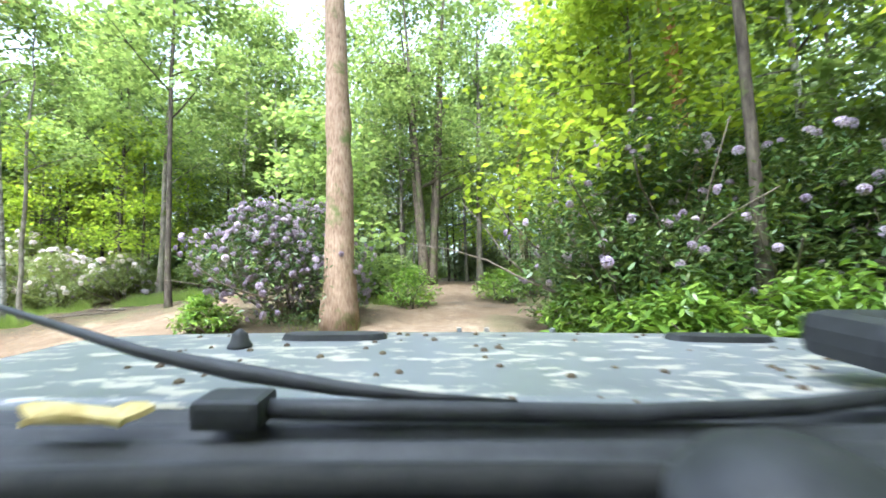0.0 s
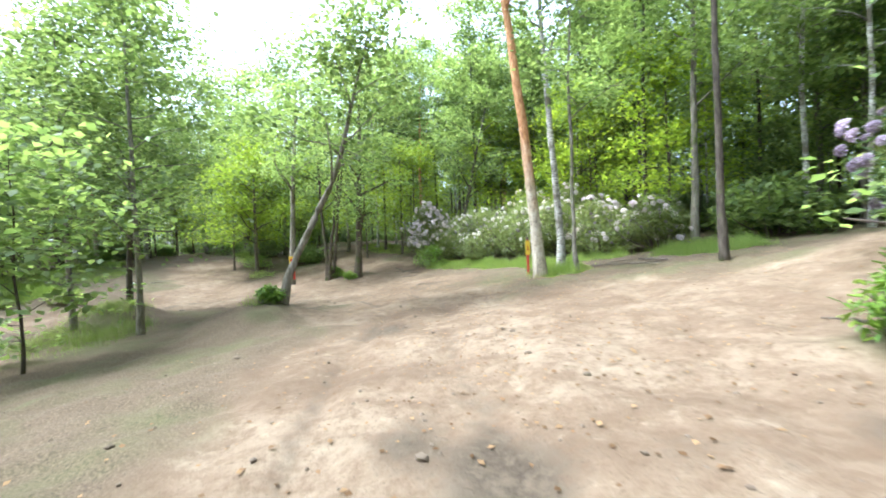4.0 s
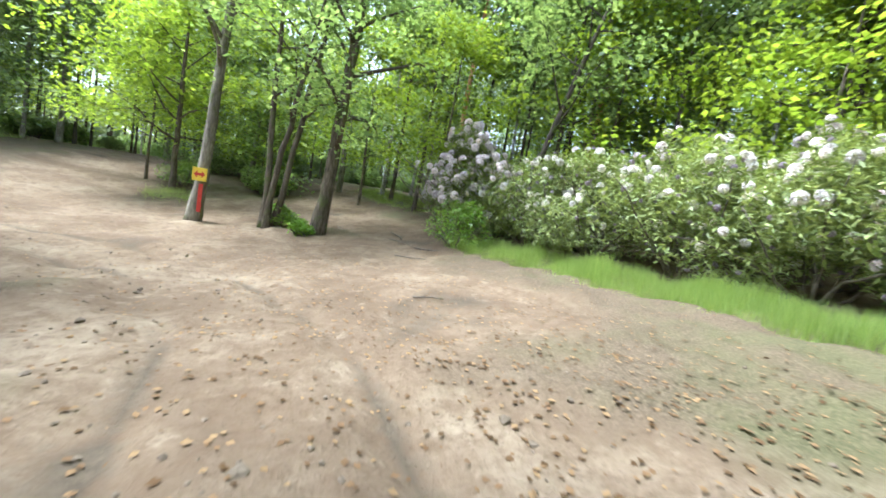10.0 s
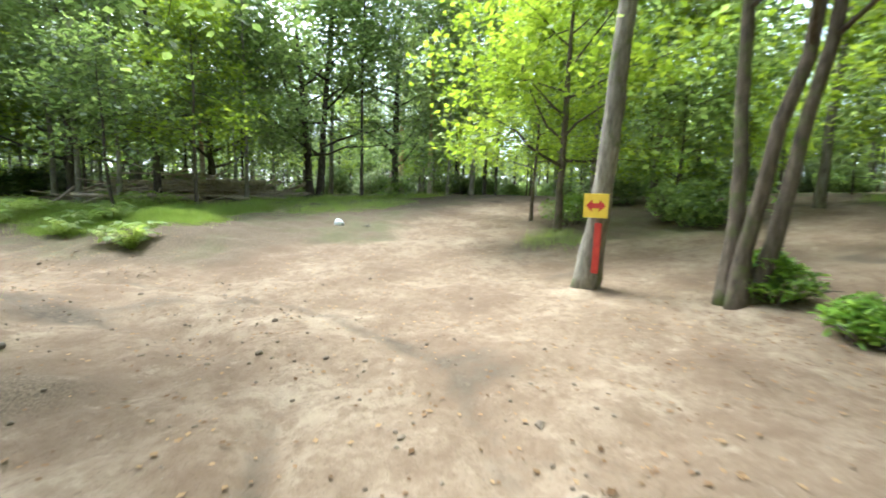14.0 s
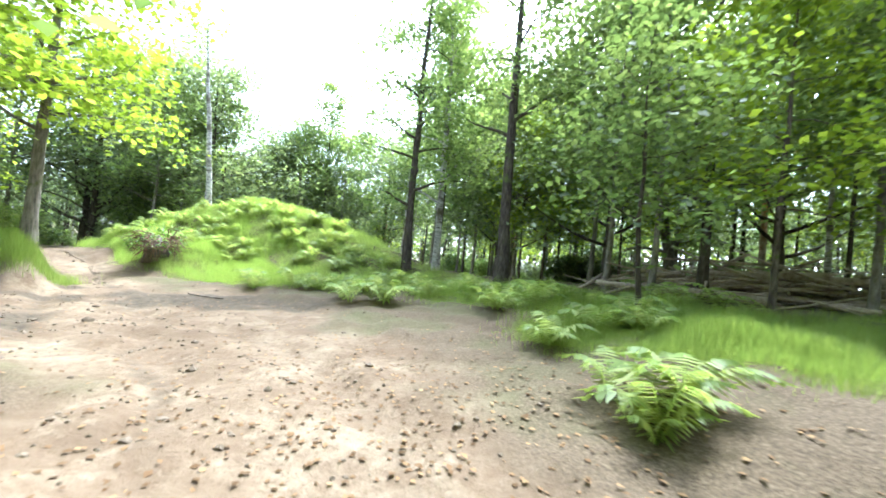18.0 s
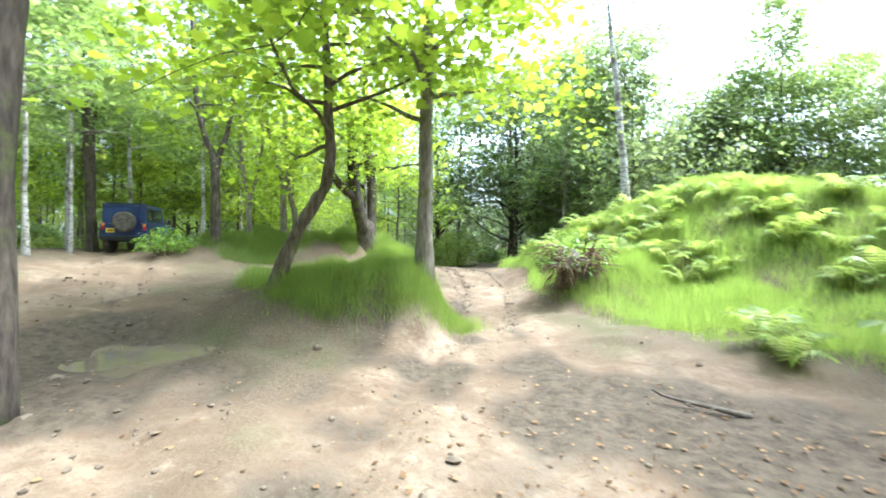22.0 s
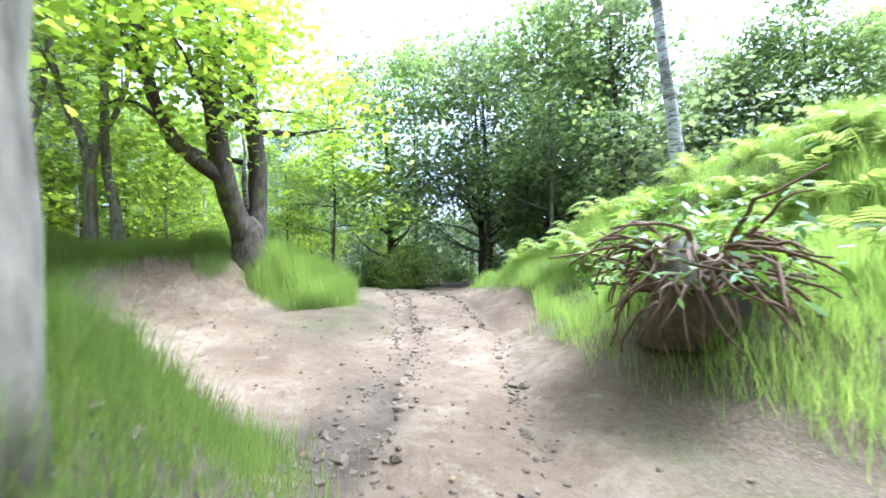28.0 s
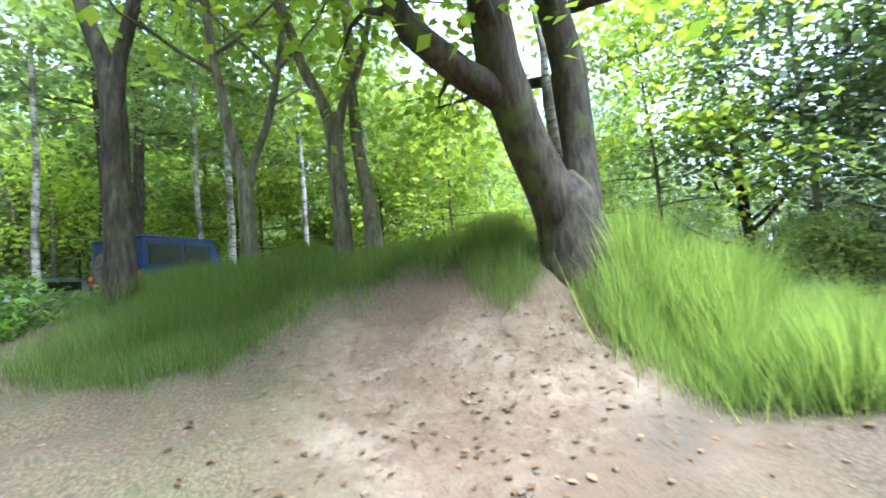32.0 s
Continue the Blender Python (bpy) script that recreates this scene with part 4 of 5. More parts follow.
for k, (x, y, r, h, n, c) in enumerate([(-27.8, 14.9, 1.8, 4.3, 200, 0), (-28.9, 15.8, 1.5, 3.6, 60, 0), (-25.6, 16.0, 1.8, 3.3, 80, 1), (-23.3, 16.4, 1.8, 3.1, 90, 1), (-20.9, 16.7, 1.8, 3.0, 90, 1), (-18.6, 17.0, 1.7, 2.9, 90, 1), (-16.5, 17.7, 1.6, 2.6, 60, 0), (-14.5, 18.4, 1.3, 2.3, 40, 0), (-22.4, 18.8, 1.9, 4.1, 50, 0), (-19.2, 19.2, 1.9, 3.9, 50, 0)]):
    shrub_model("rhododendron", r, h, label="rhododendron full of white flower heads over grass" if c else "rhododendron with pale lilac flower heads over grass", seed=20 + k, count=8000, size=0.15, heads=int((0.65 if c else 1.2) * n), faded=50, at=(x, y), group="rhododendrons by the clearing", **(pale_fl if c else dict(lilac, leaf_material=M_LEAF_OLIVE, flowers=M_FLOWER_PALE_LILAC, head_size=1.25)))
for k, (x, y, r, h) in enumerate([(3.2, 5.6, 1.0, 1.1), (4.6, 4.9, 1.1, 1.3), (6.2, 4.6, 1.2, 1.4), (2.6, 7.3, 0.8, 1.0), (4.0, 6.6, 1.0, 1.5), (7.6, 3.8, 1.2, 1.4)]):
    shrub_model("laurel_bush", r, h, M_LEAF_LAUREL, "low laurel bush with glossy bright green leaves", 40 + k, 2400, 0.19, LEAF_LONG, group="laurels by the start", at=(x, y))
for k, (x, y, r, h) in enumerate([(-1.0, 11.8, 0.9, 1.2), (-4.9, 8.4, 0.6, 0.8), (1.8, 13.2, 0.9, 1.0), (2.9, 15.0, 0.8, 1.3), (-25.6, 13.5, 1.0, 1.5), (-16.3, 4.0, 0.35, 0.5), (-29.9, 8.9, 0.5, 0.8), (-28.4, 9.4, 0.35, 0.5), (-43.5, -6.5, 1.4, 1.3), (-37.5, 4.8, 1.0, 1.2), (-50.0, 2.5, 1.6, 1.6), (-4.4, -7.0, 0.9, 0.9)]):
    shrub_model("shrub", r, h, M_LEAF_LAUREL, "small leafy green shrub beside bare earth", 60 + k, 1500, 0.14, LEAF_LONG, at=(x, y), group="small shrubs")
shrub_model("bramble_bush", 2.3, 2.5, M_FERN, "dense rounded thicket of nettle and bramble by the track", 80, 9000, 0.14, LEAF_RHOMB, at=(2.0, -24.4), stems=20)
shrub_model("bramble_bush", 1.5, 1.5, M_LEAF_GREEN, "dense thicket of bramble beyond the bend", 81, 5000, 0.14, LEAF_RHOMB, at=(3.4, -22.6), stems=14)

# understory through the wood
under = [shrub_model("undergrowth", 1.5, 1.9, M_LEAF_GREEN, "tangled green undergrowth between the trunks", 90, 2600, 0.22, LEAF_RHOMB, group="undergrowth", at=(-44, 22)),
         shrub_model("undergrowth", 1.8, 2.6, M_LEAF_DARK, "dark tangled holly undergrowth between the trunks", 91, 2800, 0.24, LEAF_RHOMB, group="undergrowth", at=(14, 16))]
g = np.random.default_rng(33)
made = []
for _ in range(5000):
    if len(made) > 330:
        break
    far = 12 + g.uniform(0, 1) ** 0.7 * 48
    az = g.uniform(0, 2 * np.pi)
    x, y = -15 + far * math.cos(az) * 1.15, far * math.sin(az)
    if open_ground(x, y) or any((x - a) ** 2 + (y - b) ** 2 < 4 for a, b in made) or (-40 < x < -14 and 13 < y < 24) or (0 < x < 18 and -16 < y < 2) or (-26 < x < -6 and -27 < y < -13) or (-15 < x < -10 and 13 < y < 19) or (-37 < x < -18 and -25 < y < -7):
        continue
    made.append((x, y))
    s = g.uniform(0.6, 1.3)
    ob = copy_thing(under[int(g.uniform() < 0.2)], pose(x, y, high(x, y), 0, 0, g.uniform(0, 360)))
    ob.scale = (s, s, s * g.uniform(0.7, 1.1))


def far_wood():
    """The wood's far edge all round, as one mass of leaf sprays and stems."""
    g = np.random.default_rng(77)
    n = 80000
    az = g.uniform(0, 2 * np.pi, n)
    rad = g.uniform(66, 84, n)
    x, y = -15 + rad * np.cos(az) * 1.1, rad * np.sin(az)
    top = 11 + 3.5 * lumpy(az * 40, rad * 0, 3.0, 2) + 2.0 * lumpy(az * 40, rad * 0, 0.7, 4)
    z = land(x, y) + top * g.uniform(0, 1, n) ** 0.8
    ob = tagged(new("far_wood", poly_mesh("far_wood", leaves(g, np.c_[x, y, z], 1.0, LEAF_RHOMB, 0.2, 1.3), 4, M_LEAF_DARK)), "distant wall of dark green woodland foliage", "woodland", kind="stuff")
    pieces = []
    for _ in range(420):
        a, r = g.uniform(0, 2 * np.pi), g.uniform(60, 72)
        px, py = -15 + r * math.cos(a) * 1.1, r * math.sin(a)
        pz = high(px, py)
        pieces.append(tube([(px, py, pz - 0.2), (px + g.normal(0, 0.3), py, pz + 6), (px + g.normal(0, 0.6), py, pz + 13)], [0.16, 0.12, 0.05], 5))
    v, f = joined(pieces)
    tagged(new("far_stems", mesh_of("far_stems", v, f, M_DARK_BARK, True)), "distant dark stems at the wood's edge", "woodland", kind="stuff")


far_wood()


# ---- grass ----
def grass(label, spots, count, tall, seed, lean=0.3, mat=None, force=0.0):
    """Blades over ellipses (x, y, half-length, half-width, turn)."""
    g = np.random.default_rng(seed)
    count = int(count * 1.35)
    area = np.array([a * b for _, _, a, b, _ in spots])
    pick = g.choice(len(spots), count, p=area / area.sum())
    sp = np.array(spots)[pick]
    r, t = np.sqrt(g.uniform(0, 1, count)) * (1 + 0.12 * g.normal(size=count)), g.uniform(0, 2 * np.pi, count)
    u, w = r * np.cos(t) * sp[:, 2], r * np.sin(t) * sp[:, 3]
    c, s = np.cos(np.radians(sp[:, 4])), np.sin(np.radians(sp[:, 4]))
    x, y = sp[:, 0] + u * c - w * s, sp[:, 1] + u * s + w * c
    keep = (bare(x, y) < g.uniform(0.15, 0.8, count)) | (bare(x, y) < force)
    x, y = x[keep], y[keep]
    n = len(x)
    z = land(x, y) - 0.02
    h = tall * g.uniform(0.45, 1.15, n) * (0.7 + 0.5 * lumpy(x, y, 0.7, seed))
    h = np.maximum(h, 0.07)
    az = g.uniform(0, 2 * np.pi, n)
    bend = h * g.normal(lean, 0.28, n)
    dx, dy = np.cos(az), np.sin(az)
    wd = 0.0026 + 0.0028 * h
    side = np.c_[-dy * wd, dx * wd, np.zeros(n)]
    o = np.c_[x, y, z]
    tip = o + np.c_[dx * bend, dy * bend, h * 0.97]
    quad = np.stack([o - side, o + side, tip + side * 0.18, tip - side * 0.18], 1)
    return tagged(new("grass", poly_mesh("grass", quad, 4, mat or M_GRASS)), label, "grass", kind="stuff")


grass("long bright grass in front of the rhododendrons", [(-23.8, 14.3, 2.6, 0.9, 15), (-20.4, 14.9, 2.2, 0.9, 8), (-18, 15.2, 1.8, 0.9, 5), (-16, 16.4, 1.4, 0.9, 10), (-14.6, 13.3, 1.1, 1.0, 0), (-11.6, 16.9, 1.6, 0.9, 30), (-13.2, 18.2, 1.4, 0.7, 0)], 40000, 0.42, 1)
grass("tall grass on the leaning trees' island", [(-13.9, -10.1, 1.9, 1.15, 57), (-12.7, -10.2, 1.9, 1.4, 57), (-11.5, -9.8, 1.6, 1.1, 57)], 100000, 0.42, 2, force=2.0)
grass("tall seeding grass beside the forked tree", [(-5.6, -15.5, 1.5, 1.1, -35), (-4.4, -16.3, 2.0, 1.0, -35), (-6.3, -15.6, 0.9, 0.8, -30)], 60000, 0.8, 3, force=2.0)
grass("long grass on the bank by the wood", [(-3.8, -9.7, 1.9, 1.6, 10), (-2.0, -11.6, 2.6, 1.2, 0), (-4.9, -10.3, 0.9, 0.8, 0), (-5.4, -9.6, 0.9, 1.1, 0), (-0.5, -13.0, 2.2, 1.0, 0), (-3.7, -13.1, 1.1, 0.9, 0), (-5.5, -14.6, 0.7, 0.6, 0), (-4.9, -13.4, 0.6, 0.45, 0)], 95000, 0.4, 4, force=2.0)
grass("pale grass under the trees beyond the bank", [(2.5, -9, 4, 2.4, 0), (4, -12.5, 5, 1.6, 0), (8, -9, 5, 2.5, 0)], 18000, 0.35, 12)
grass("grass and herbs over the mound", [(-13.0, -21.2, 4.6, 3.6, -12), (-10.5, -20.4, 2.4, 1.4, -35), (-16.5, -19.5, 2.6, 2.4, 0), (-8, -21.3, 2.2, 1.3, -30), (-14.6, -16.6, 2.4, 1.5, -20), (-11.6, -18.4, 2.2, 0.9, -38), (-17.5, -15.8, 2.2, 1.6, 0), (-18.5, -20.6, 4.4, 3.4, 0), (-11.0, -19.0, 2.6, 1.1, -38), (-8.4, -20.6, 2.2, 1.0, -35), (-16.0, -17.0, 3.0, 1.2, -10)], 120000, 0.45, 5, force=0.9)
grass("grass under the trunks on the bank", [(-20.5, -18.5, 3.2, 2.4, 0), (-23.4, -17.4, 2.8, 1.8, 10)], 18000, 0.4, 13, force=1.2)
grass("grass verge below the bank", [(-19.5, -15.2, 3.4, 1.6, -10), (-24.0, -14.2, 3.4, 1.6, 5), (-27.6, -12.0, 2.6, 2.2, 20), (-30, -9, 2.4, 2.4, 0)], 42000, 0.45, 6)
grass("bright grass on the bank beside the sandy bay", [(-29.6, -5.2, 1.2, 1.5, 0), (-29.4, -6.4, 2.2, 1.8, -20), (-32, -7.6, 2.6, 1.4, -20)], 70000, 0.3, 7)
grass("short grass round the clearing's far side", [(-37.5, -4.6, 3.6, 1.4, -10), (-43.5, -6.5, 4.5, 1.8, -10), (-38, -8.5, 4, 2.2, 0), (-46, 4.2, 5, 1.2, 0), (-34.5, 4.9, 1.8, 0.9, 0), (-38, 15, 5, 1.4, 0)], 36000, 0.34, 8)
grass("grass tufts round tree feet and low banks", [(-16.5, 3.8, 0.6, 0.6, 0), (-23.4, -1.1, 1.5, 1.2, 0), (-30.6, 5.6, 0.7, 0.5, 0), (-2.4, 8.0, 0.9, 0.7, 0), (-20, -1, 3, 1.6, 0), (-1.5, 12.3, 1.2, 1, 0)], 10000, 0.35, 9)


# ---- ferns ----
def frond_mesh(seed):
    g = np.random.default_rng(seed)
    n = 17
    s = np.linspace(0, 1, n)
    mid = np.c_[0 * s, 0.85 * s ** 1.1, 0.62 * np.sin(s * 2.1) * (1 - 0.25 * s)]
    vs = []
    for i in range(2, n):
        wide = 0.30 * math.sin(math.pi * min(1, (s[i] * 0.93 + 0.07)) ** 0.75) * (1.0 if s[i] < 0.97 else 0.4)
        for side in (-1, 1):
            o = mid[i]
            tip = o + np.array([side * wide, 0.07 + 0.05 * g.normal(), -0.05 - 0.03 * abs(g.normal())])
            vs += [o - (0, 0.022, 0), o * 0.55 + tip * 0.45 - (0, 0.026, 0), tip, o * 0.55 + tip * 0.45 + (0, 0.026, 0), o + (0, 0.022, 0)]
    for i in range(n - 1):
        a, b = mid[i], mid[i + 1]
        e = np.array([0.007, 0, 0])
        vs += [a - e, a + e, (a + b) / 2 + e, b + e, b - e]
    return poly_mesh("frond", np.array(vs), 5, M_FERN)


FRONDS = [frond_mesh(k) for k in range(3)]


def fern(x, y, size, seed):
    g = np.random.default_rng(seed)
    ob = thing("fern", (x, y, high(x, y) - 0.02), "green bracken fern with arching fronds", "fern", "ferns on the banks")
    n = 7
    for k in range(n):
        part("frond", FRONDS[k % 3], M_FERN, ob, "", pose(0, 0, 0.02, g.uniform(-8, 22), g.uniform(-10, 10), 360 * k / n + g.uniform(-20, 20)) @ Matrix.Scale(size * g.uniform(0.75, 1.15), 4))


g = np.random.default_rng(55)
k = 0
for cx, cy, rx, ry, n in [(-16.5, -19.2, 2.8, 2.4, 24), (-14.2, -19.6, 1.8, 1.4, 12), (-13.0, -21.5, 2.4, 1.4, 10), (-19.0, -19.4, 2.4, 1.6, 12), (-22.6, -17.6, 1.8, 1.2, 9), (-10.0, -20.6, 1.6, 0.8, 8), (-14.0, -17.6, 1.3, 0.8, 9), (-24.6, -10.6, 1.6, 1.0, 8), (-21.5, -13.4, 2.4, 0.8, 10), (-20.0, -17.6, 2.4, 1.4, 16), (-27.6, -3.6, 0.5, 0.6, 6), (-28.3, -6.0, 1.0, 0.9, 7), (-27.6, -10.0, 1.8, 1.4, 12), (-24.2, -12.6, 2.4, 1.2, 12), (-12.2, -18.9, 1.4, 0.7, 7), (-9.5, -22.2, 1.8, 1.2, 7), (-31.5, -9.6, 2.0, 1.4, 7), (1.4, -23.2, 1.6, 0.9, 5)]:
    for _ in range(n):
        a, r = g.uniform(0, 6.28), math.sqrt(g.uniform())
        fern(cx + rx * r * math.cos(a), cy + ry * r * math.sin(a), g.uniform(0.45, 0.9), k)
        k += 1
# a pale green carpet of bracken under the far trees
g = np.random.default_rng(56)
vs = []
for _ in range(2600):
    x, y = g.uniform(2, 30), g.uniform(-19, 4)
    if open_ground(x, y) and g.uniform() < 0.8:
        continue
    z = high(x, y)
    c = np.array([(x, y, z + 0.35)]) + g.normal(0, (0.35, 0.35, 0.14), (7, 3))
    vs.append(leaves(g, c, 0.42, LEAF_LONG, 0.1, 0.3))
tagged(new("bracken", poly_mesh("bracken", np.concatenate(vs), len(LEAF_LONG), M_FERN)), "low pale green bracken carpet under far trees", "fern", kind="stuff")


# ---- made things ----
M_BLUE = plain("blue_paint", (0.010, 0.022, 0.085), (0.016, 0.035, 0.12), 0.35, 6, 0.5, 0, 0.03)
M_BLACK = plain("black_rubber", (0.012, 0.012, 0.012), (0.03, 0.028, 0.026), 0.75, 20, 0.3)
M_TYRE = plain("muddy_tyre", (0.045, 0.04, 0.035), (0.17, 0.145, 0.115), 0.9, 9, 0.2)
M_RIM = plain("muddy_rim", (0.30, 0.28, 0.25), (0.48, 0.46, 0.43), 0.6, 9, 0.4)
M_TRIM = plain("dark_trim", (0.02, 0.02, 0.022), (0.045, 0.045, 0.05), 0.55, 15, 0.4, 0, 0.05)
M_STEEL = plain("dull_steel", (0.30, 0.30, 0.31), (0.45, 0.45, 0.46), 0.4, 14, 0.5, 0.8, 0.05)
M_GREYPAINT = plain("silver_blue_paint", (0.20, 0.24, 0.30), (0.27, 0.32, 0.38), 0.3, 5, 0.5, 0.3, 0.02)
M_YELLOW = plain("yellow_paint", (0.62, 0.42, 0.03), (0.72, 0.50, 0.05), 0.6, 7, 0.3)
M_RED = plain("red_paint", (0.34, 0.03, 0.02), (0.46, 0.05, 0.03), 0.6, 9, 0.3)
M_WHITEPAINT = plain("white_paint", (0.60, 0.60, 0.58), (0.74, 0.74, 0.72), 0.5, 9, 0.3)
M_TAIL = plain("tail_lens", (0.35, 0.01, 0.01), (0.5, 0.02, 0.015), 0.25, 9, 0.5, 0, 0)
M_ORANGE = plain("orange_lens", (0.6, 0.18, 0.01), (0.7, 0.25, 0.02), 0.25, 9, 0.5, 0, 0)
gm2, gn2, gl2, gb2 = material("window_glass", 0.06, 0.5)
gb2.inputs["Base Color"].default_value = (0.02, 0.025, 0.03, 1)
M_GLASS = gm2


def wheel(parent, x, y, z, r, w, name="wheel"):
    t, _ = turned([(r * 0.62, -w / 2), (r * 0.9, -w / 2), (r, -w * 0.36), (r, w * 0.36), (r * 0.9, w / 2), (r * 0.62, w / 2)], 28), 0
    turn = pose(x, y, z, 0, 90, 0)
    ob = part(name, mesh_of("tyre", *t, M_TYRE, False), M_TYRE, parent, "muddy knobbly off-road tyre", turn)
    rim = turned([(r * 0.60, -w * 0.44), (r * 0.56, -w * 0.1), (r * 0.2, -w * 0.2), (r * 0.2, w * 0.2), (r * 0.56, w * 0.1), (r * 0.60, w * 0.44)], 20)
    part("rim", mesh_of("rim", *rim, M_RIM, True), M_RIM, ob, "pale muddy rim")
    a = np.linspace(0, 2 * np.pi, 26, endpoint=False)
    bm = bmesh.new()
    for k in a:
        bmesh.ops.create_cube(bm, size=1.0, matrix=Matrix.Rotation(k, 4, "Z") @ Matrix.Translation((r * 1.005, 0, 0.12 * w * (-1) ** int(round(k * 10)))) @ Matrix.Diagonal((0.022, 0.045, w * 0.62, 1)))
    tagged(part("tread", bm, M_TYRE, ob), kind="stuff")
    return ob


def prism(profile, half, taper=1.0):
    """A body pulled sideways from a (y, z) outline."""
    n = len(profile)
    v = [(-half, y, z) for y, z in profile] + [(half, y, z) for y, z in profile]
    f = [tuple(range(n)), tuple(range(2 * n - 1, n - 1, -1))] + [(i, n + i, n + (i + 1) % n, (i + 1) % n) for i in range(n)]
    bm = bmesh.new()
    vs = [bm.verts.new(p) for p in v]
    for q in f:
        bm.faces.new([vs[i] for i in q])
    bmesh.ops.recalc_face_normals(bm, faces=bm.faces[:])
    bmesh.ops.bevel(bm, geom=bm.edges[:], offset=0.025, segments=2, affect="EDGES", profile=0.6)
    return bm


def off_roader(x, y, heading):
    """A boxy four-wheel drive, front towards +y before it is turned."""
    ob = thing("off_road_car", (x, y, high(x, y) + 0.02), "dark blue boxy off-road car with a spare wheel on its back", "car", rz=heading)
    part("body", prism([(-1.85, 0.62), (-1.85, 1.22), (0.35, 1.22), (0.5, 1.2), (1.72, 1.14), (1.80, 1.05), (1.80, 0.62)], 0.80), M_BLUE, ob, "dark blue lower body")
    part("cabin", prism([(-1.84, 1.22), (-1.78, 1.93), (-0.1, 1.95), (0.12, 1.92), (0.48, 1.22)], 0.74), M_BLUE, ob, "dark blue cabin")
    part("roof", box_bm((1.5, 1.98, 0.06), (0, -0.84, 1.97), 0.025), M_BLUE, ob)
    part("chassis", box_bm((1.2, 3.5, 0.22), (0, 0, 0.58), 0.03), M_BLACK, ob)
    part("rear_bumper", box_bm((1.55, 0.12, 0.16), (0, -1.92, 0.62), 0.02), M_BLACK, ob)
    part("front_bumper", box_bm((1.65, 0.14, 0.18), (0, 1.90, 0.66), 0.02), M_BLACK, ob)
    for s in (-1, 1):
        for wy in (-1.18, 1.18):
            wheel(ob, s * 0.72, wy, 0.42, 0.42, 0.26)
            arch = [(wy + 0.60 * math.cos(a), 0.56 + 0.52 * math.sin(a)) for a in np.linspace(0.05, math.pi - 0.05, 9)]
            inner = [(wy + 0.52 * math.cos(a), 0.56 + 0.44 * math.sin(a)) for a in np.linspace(math.pi - 0.05, 0.05, 9)]
            bm = prism(arch + inner, 0.06)
            bmesh.ops.translate(bm, vec=(s * 0.83, 0, 0), verts=bm.verts[:])
            part("wheel_arch", bm, M_BLACK, ob, "black flared wheel arch")
        for y0, y1 in ((-1.66, -0.86), (-0.74, -0.02)):
            w = part("side_window", box_bm((0.02, y1 - y0, 0.46), (s * 0.745, (y0 + y1) / 2, 1.58), 0.006), M_GLASS, ob, "dark side window")
            part("frame", box_bm((0.012, y1 - y0 + 0.08, 0.54), (s * 0.738, (y0 + y1) / 2, 1.58), 0.004), M_TRIM, w)
        part("tail_light", box_bm((0.1, 0.04, 0.1), (s * 0.70, -1.87, 1.02), 0.012), M_TAIL, ob, "red round tail light")
        part("indicator", box_bm((0.1, 0.04, 0.1), (s * 0.70, -1.87, 1.15), 0.012), M_ORANGE, ob, "orange indicator lens")
        part("mirror", box_bm((0.16, 0.06, 0.2), (s * 0.92, 0.42, 1.36), 0.02), M_BLACK, ob)
        part("headlight", mesh_of("headlight", *turned([(0.02, 0), (0.11, 0.01), (0.11, 0.05), (0.09, 0.07)], 16), M_STEEL, True), M_STEEL, ob, "", pose(s * 0.58, 1.80, 0.92, -90, 0, 0))
    part("rear_door", box_bm((0.8, 0.03, 1.2), (0.0, -1.865, 1.22), 0.01), M_BLUE, ob)
    part("rear_window", box_bm((0.7, 0.02, 0.4), (0.0, -1.845, 1.62), 0.006), M_GLASS, ob, "dark rear window")
    spare = wheel(ob, 0, 0, 0, 0.39, 0.22, "spare_wheel")
    spare.matrix_basis = pose(0.06, -2.0, 1.28, 90, 0, 0)
    part("windscreen", mesh_of("windscreen", [(-0.66, 0.16, 1.86), (0.66, 0.16, 1.86), (0.68, 0.475, 1.27), (-0.68, 0.475, 1.27)], [(0, 1, 2, 3)], M_GLASS), M_GLASS, ob)
    part("number_plate", box_bm((0.28, 0.015, 0.17), (-0.45, -1.885, 0.93), 0.003), M_YELLOW, ob, "yellow rear plate")
    bar = [c for c in ob.children if c.name.startswith("number_plate")][0]
    part("plate_bar", box_bm((0.2, 0.006, 0.05), (-0.45, -1.895, 0.93), 0.001), M_BLACK, bar)
    part("roof_rack_bar", box_bm((1.3, 0.04, 0.04), (0, -1.6, 2.03), 0.01), M_BLACK, ob)
    part("ladder", box_bm((0.03, 0.03, 1.1), (0.55, -1.9, 1.45), 0.008), M_BLACK, ob)
    return ob


off_roader(1.2, -6.3, 252)


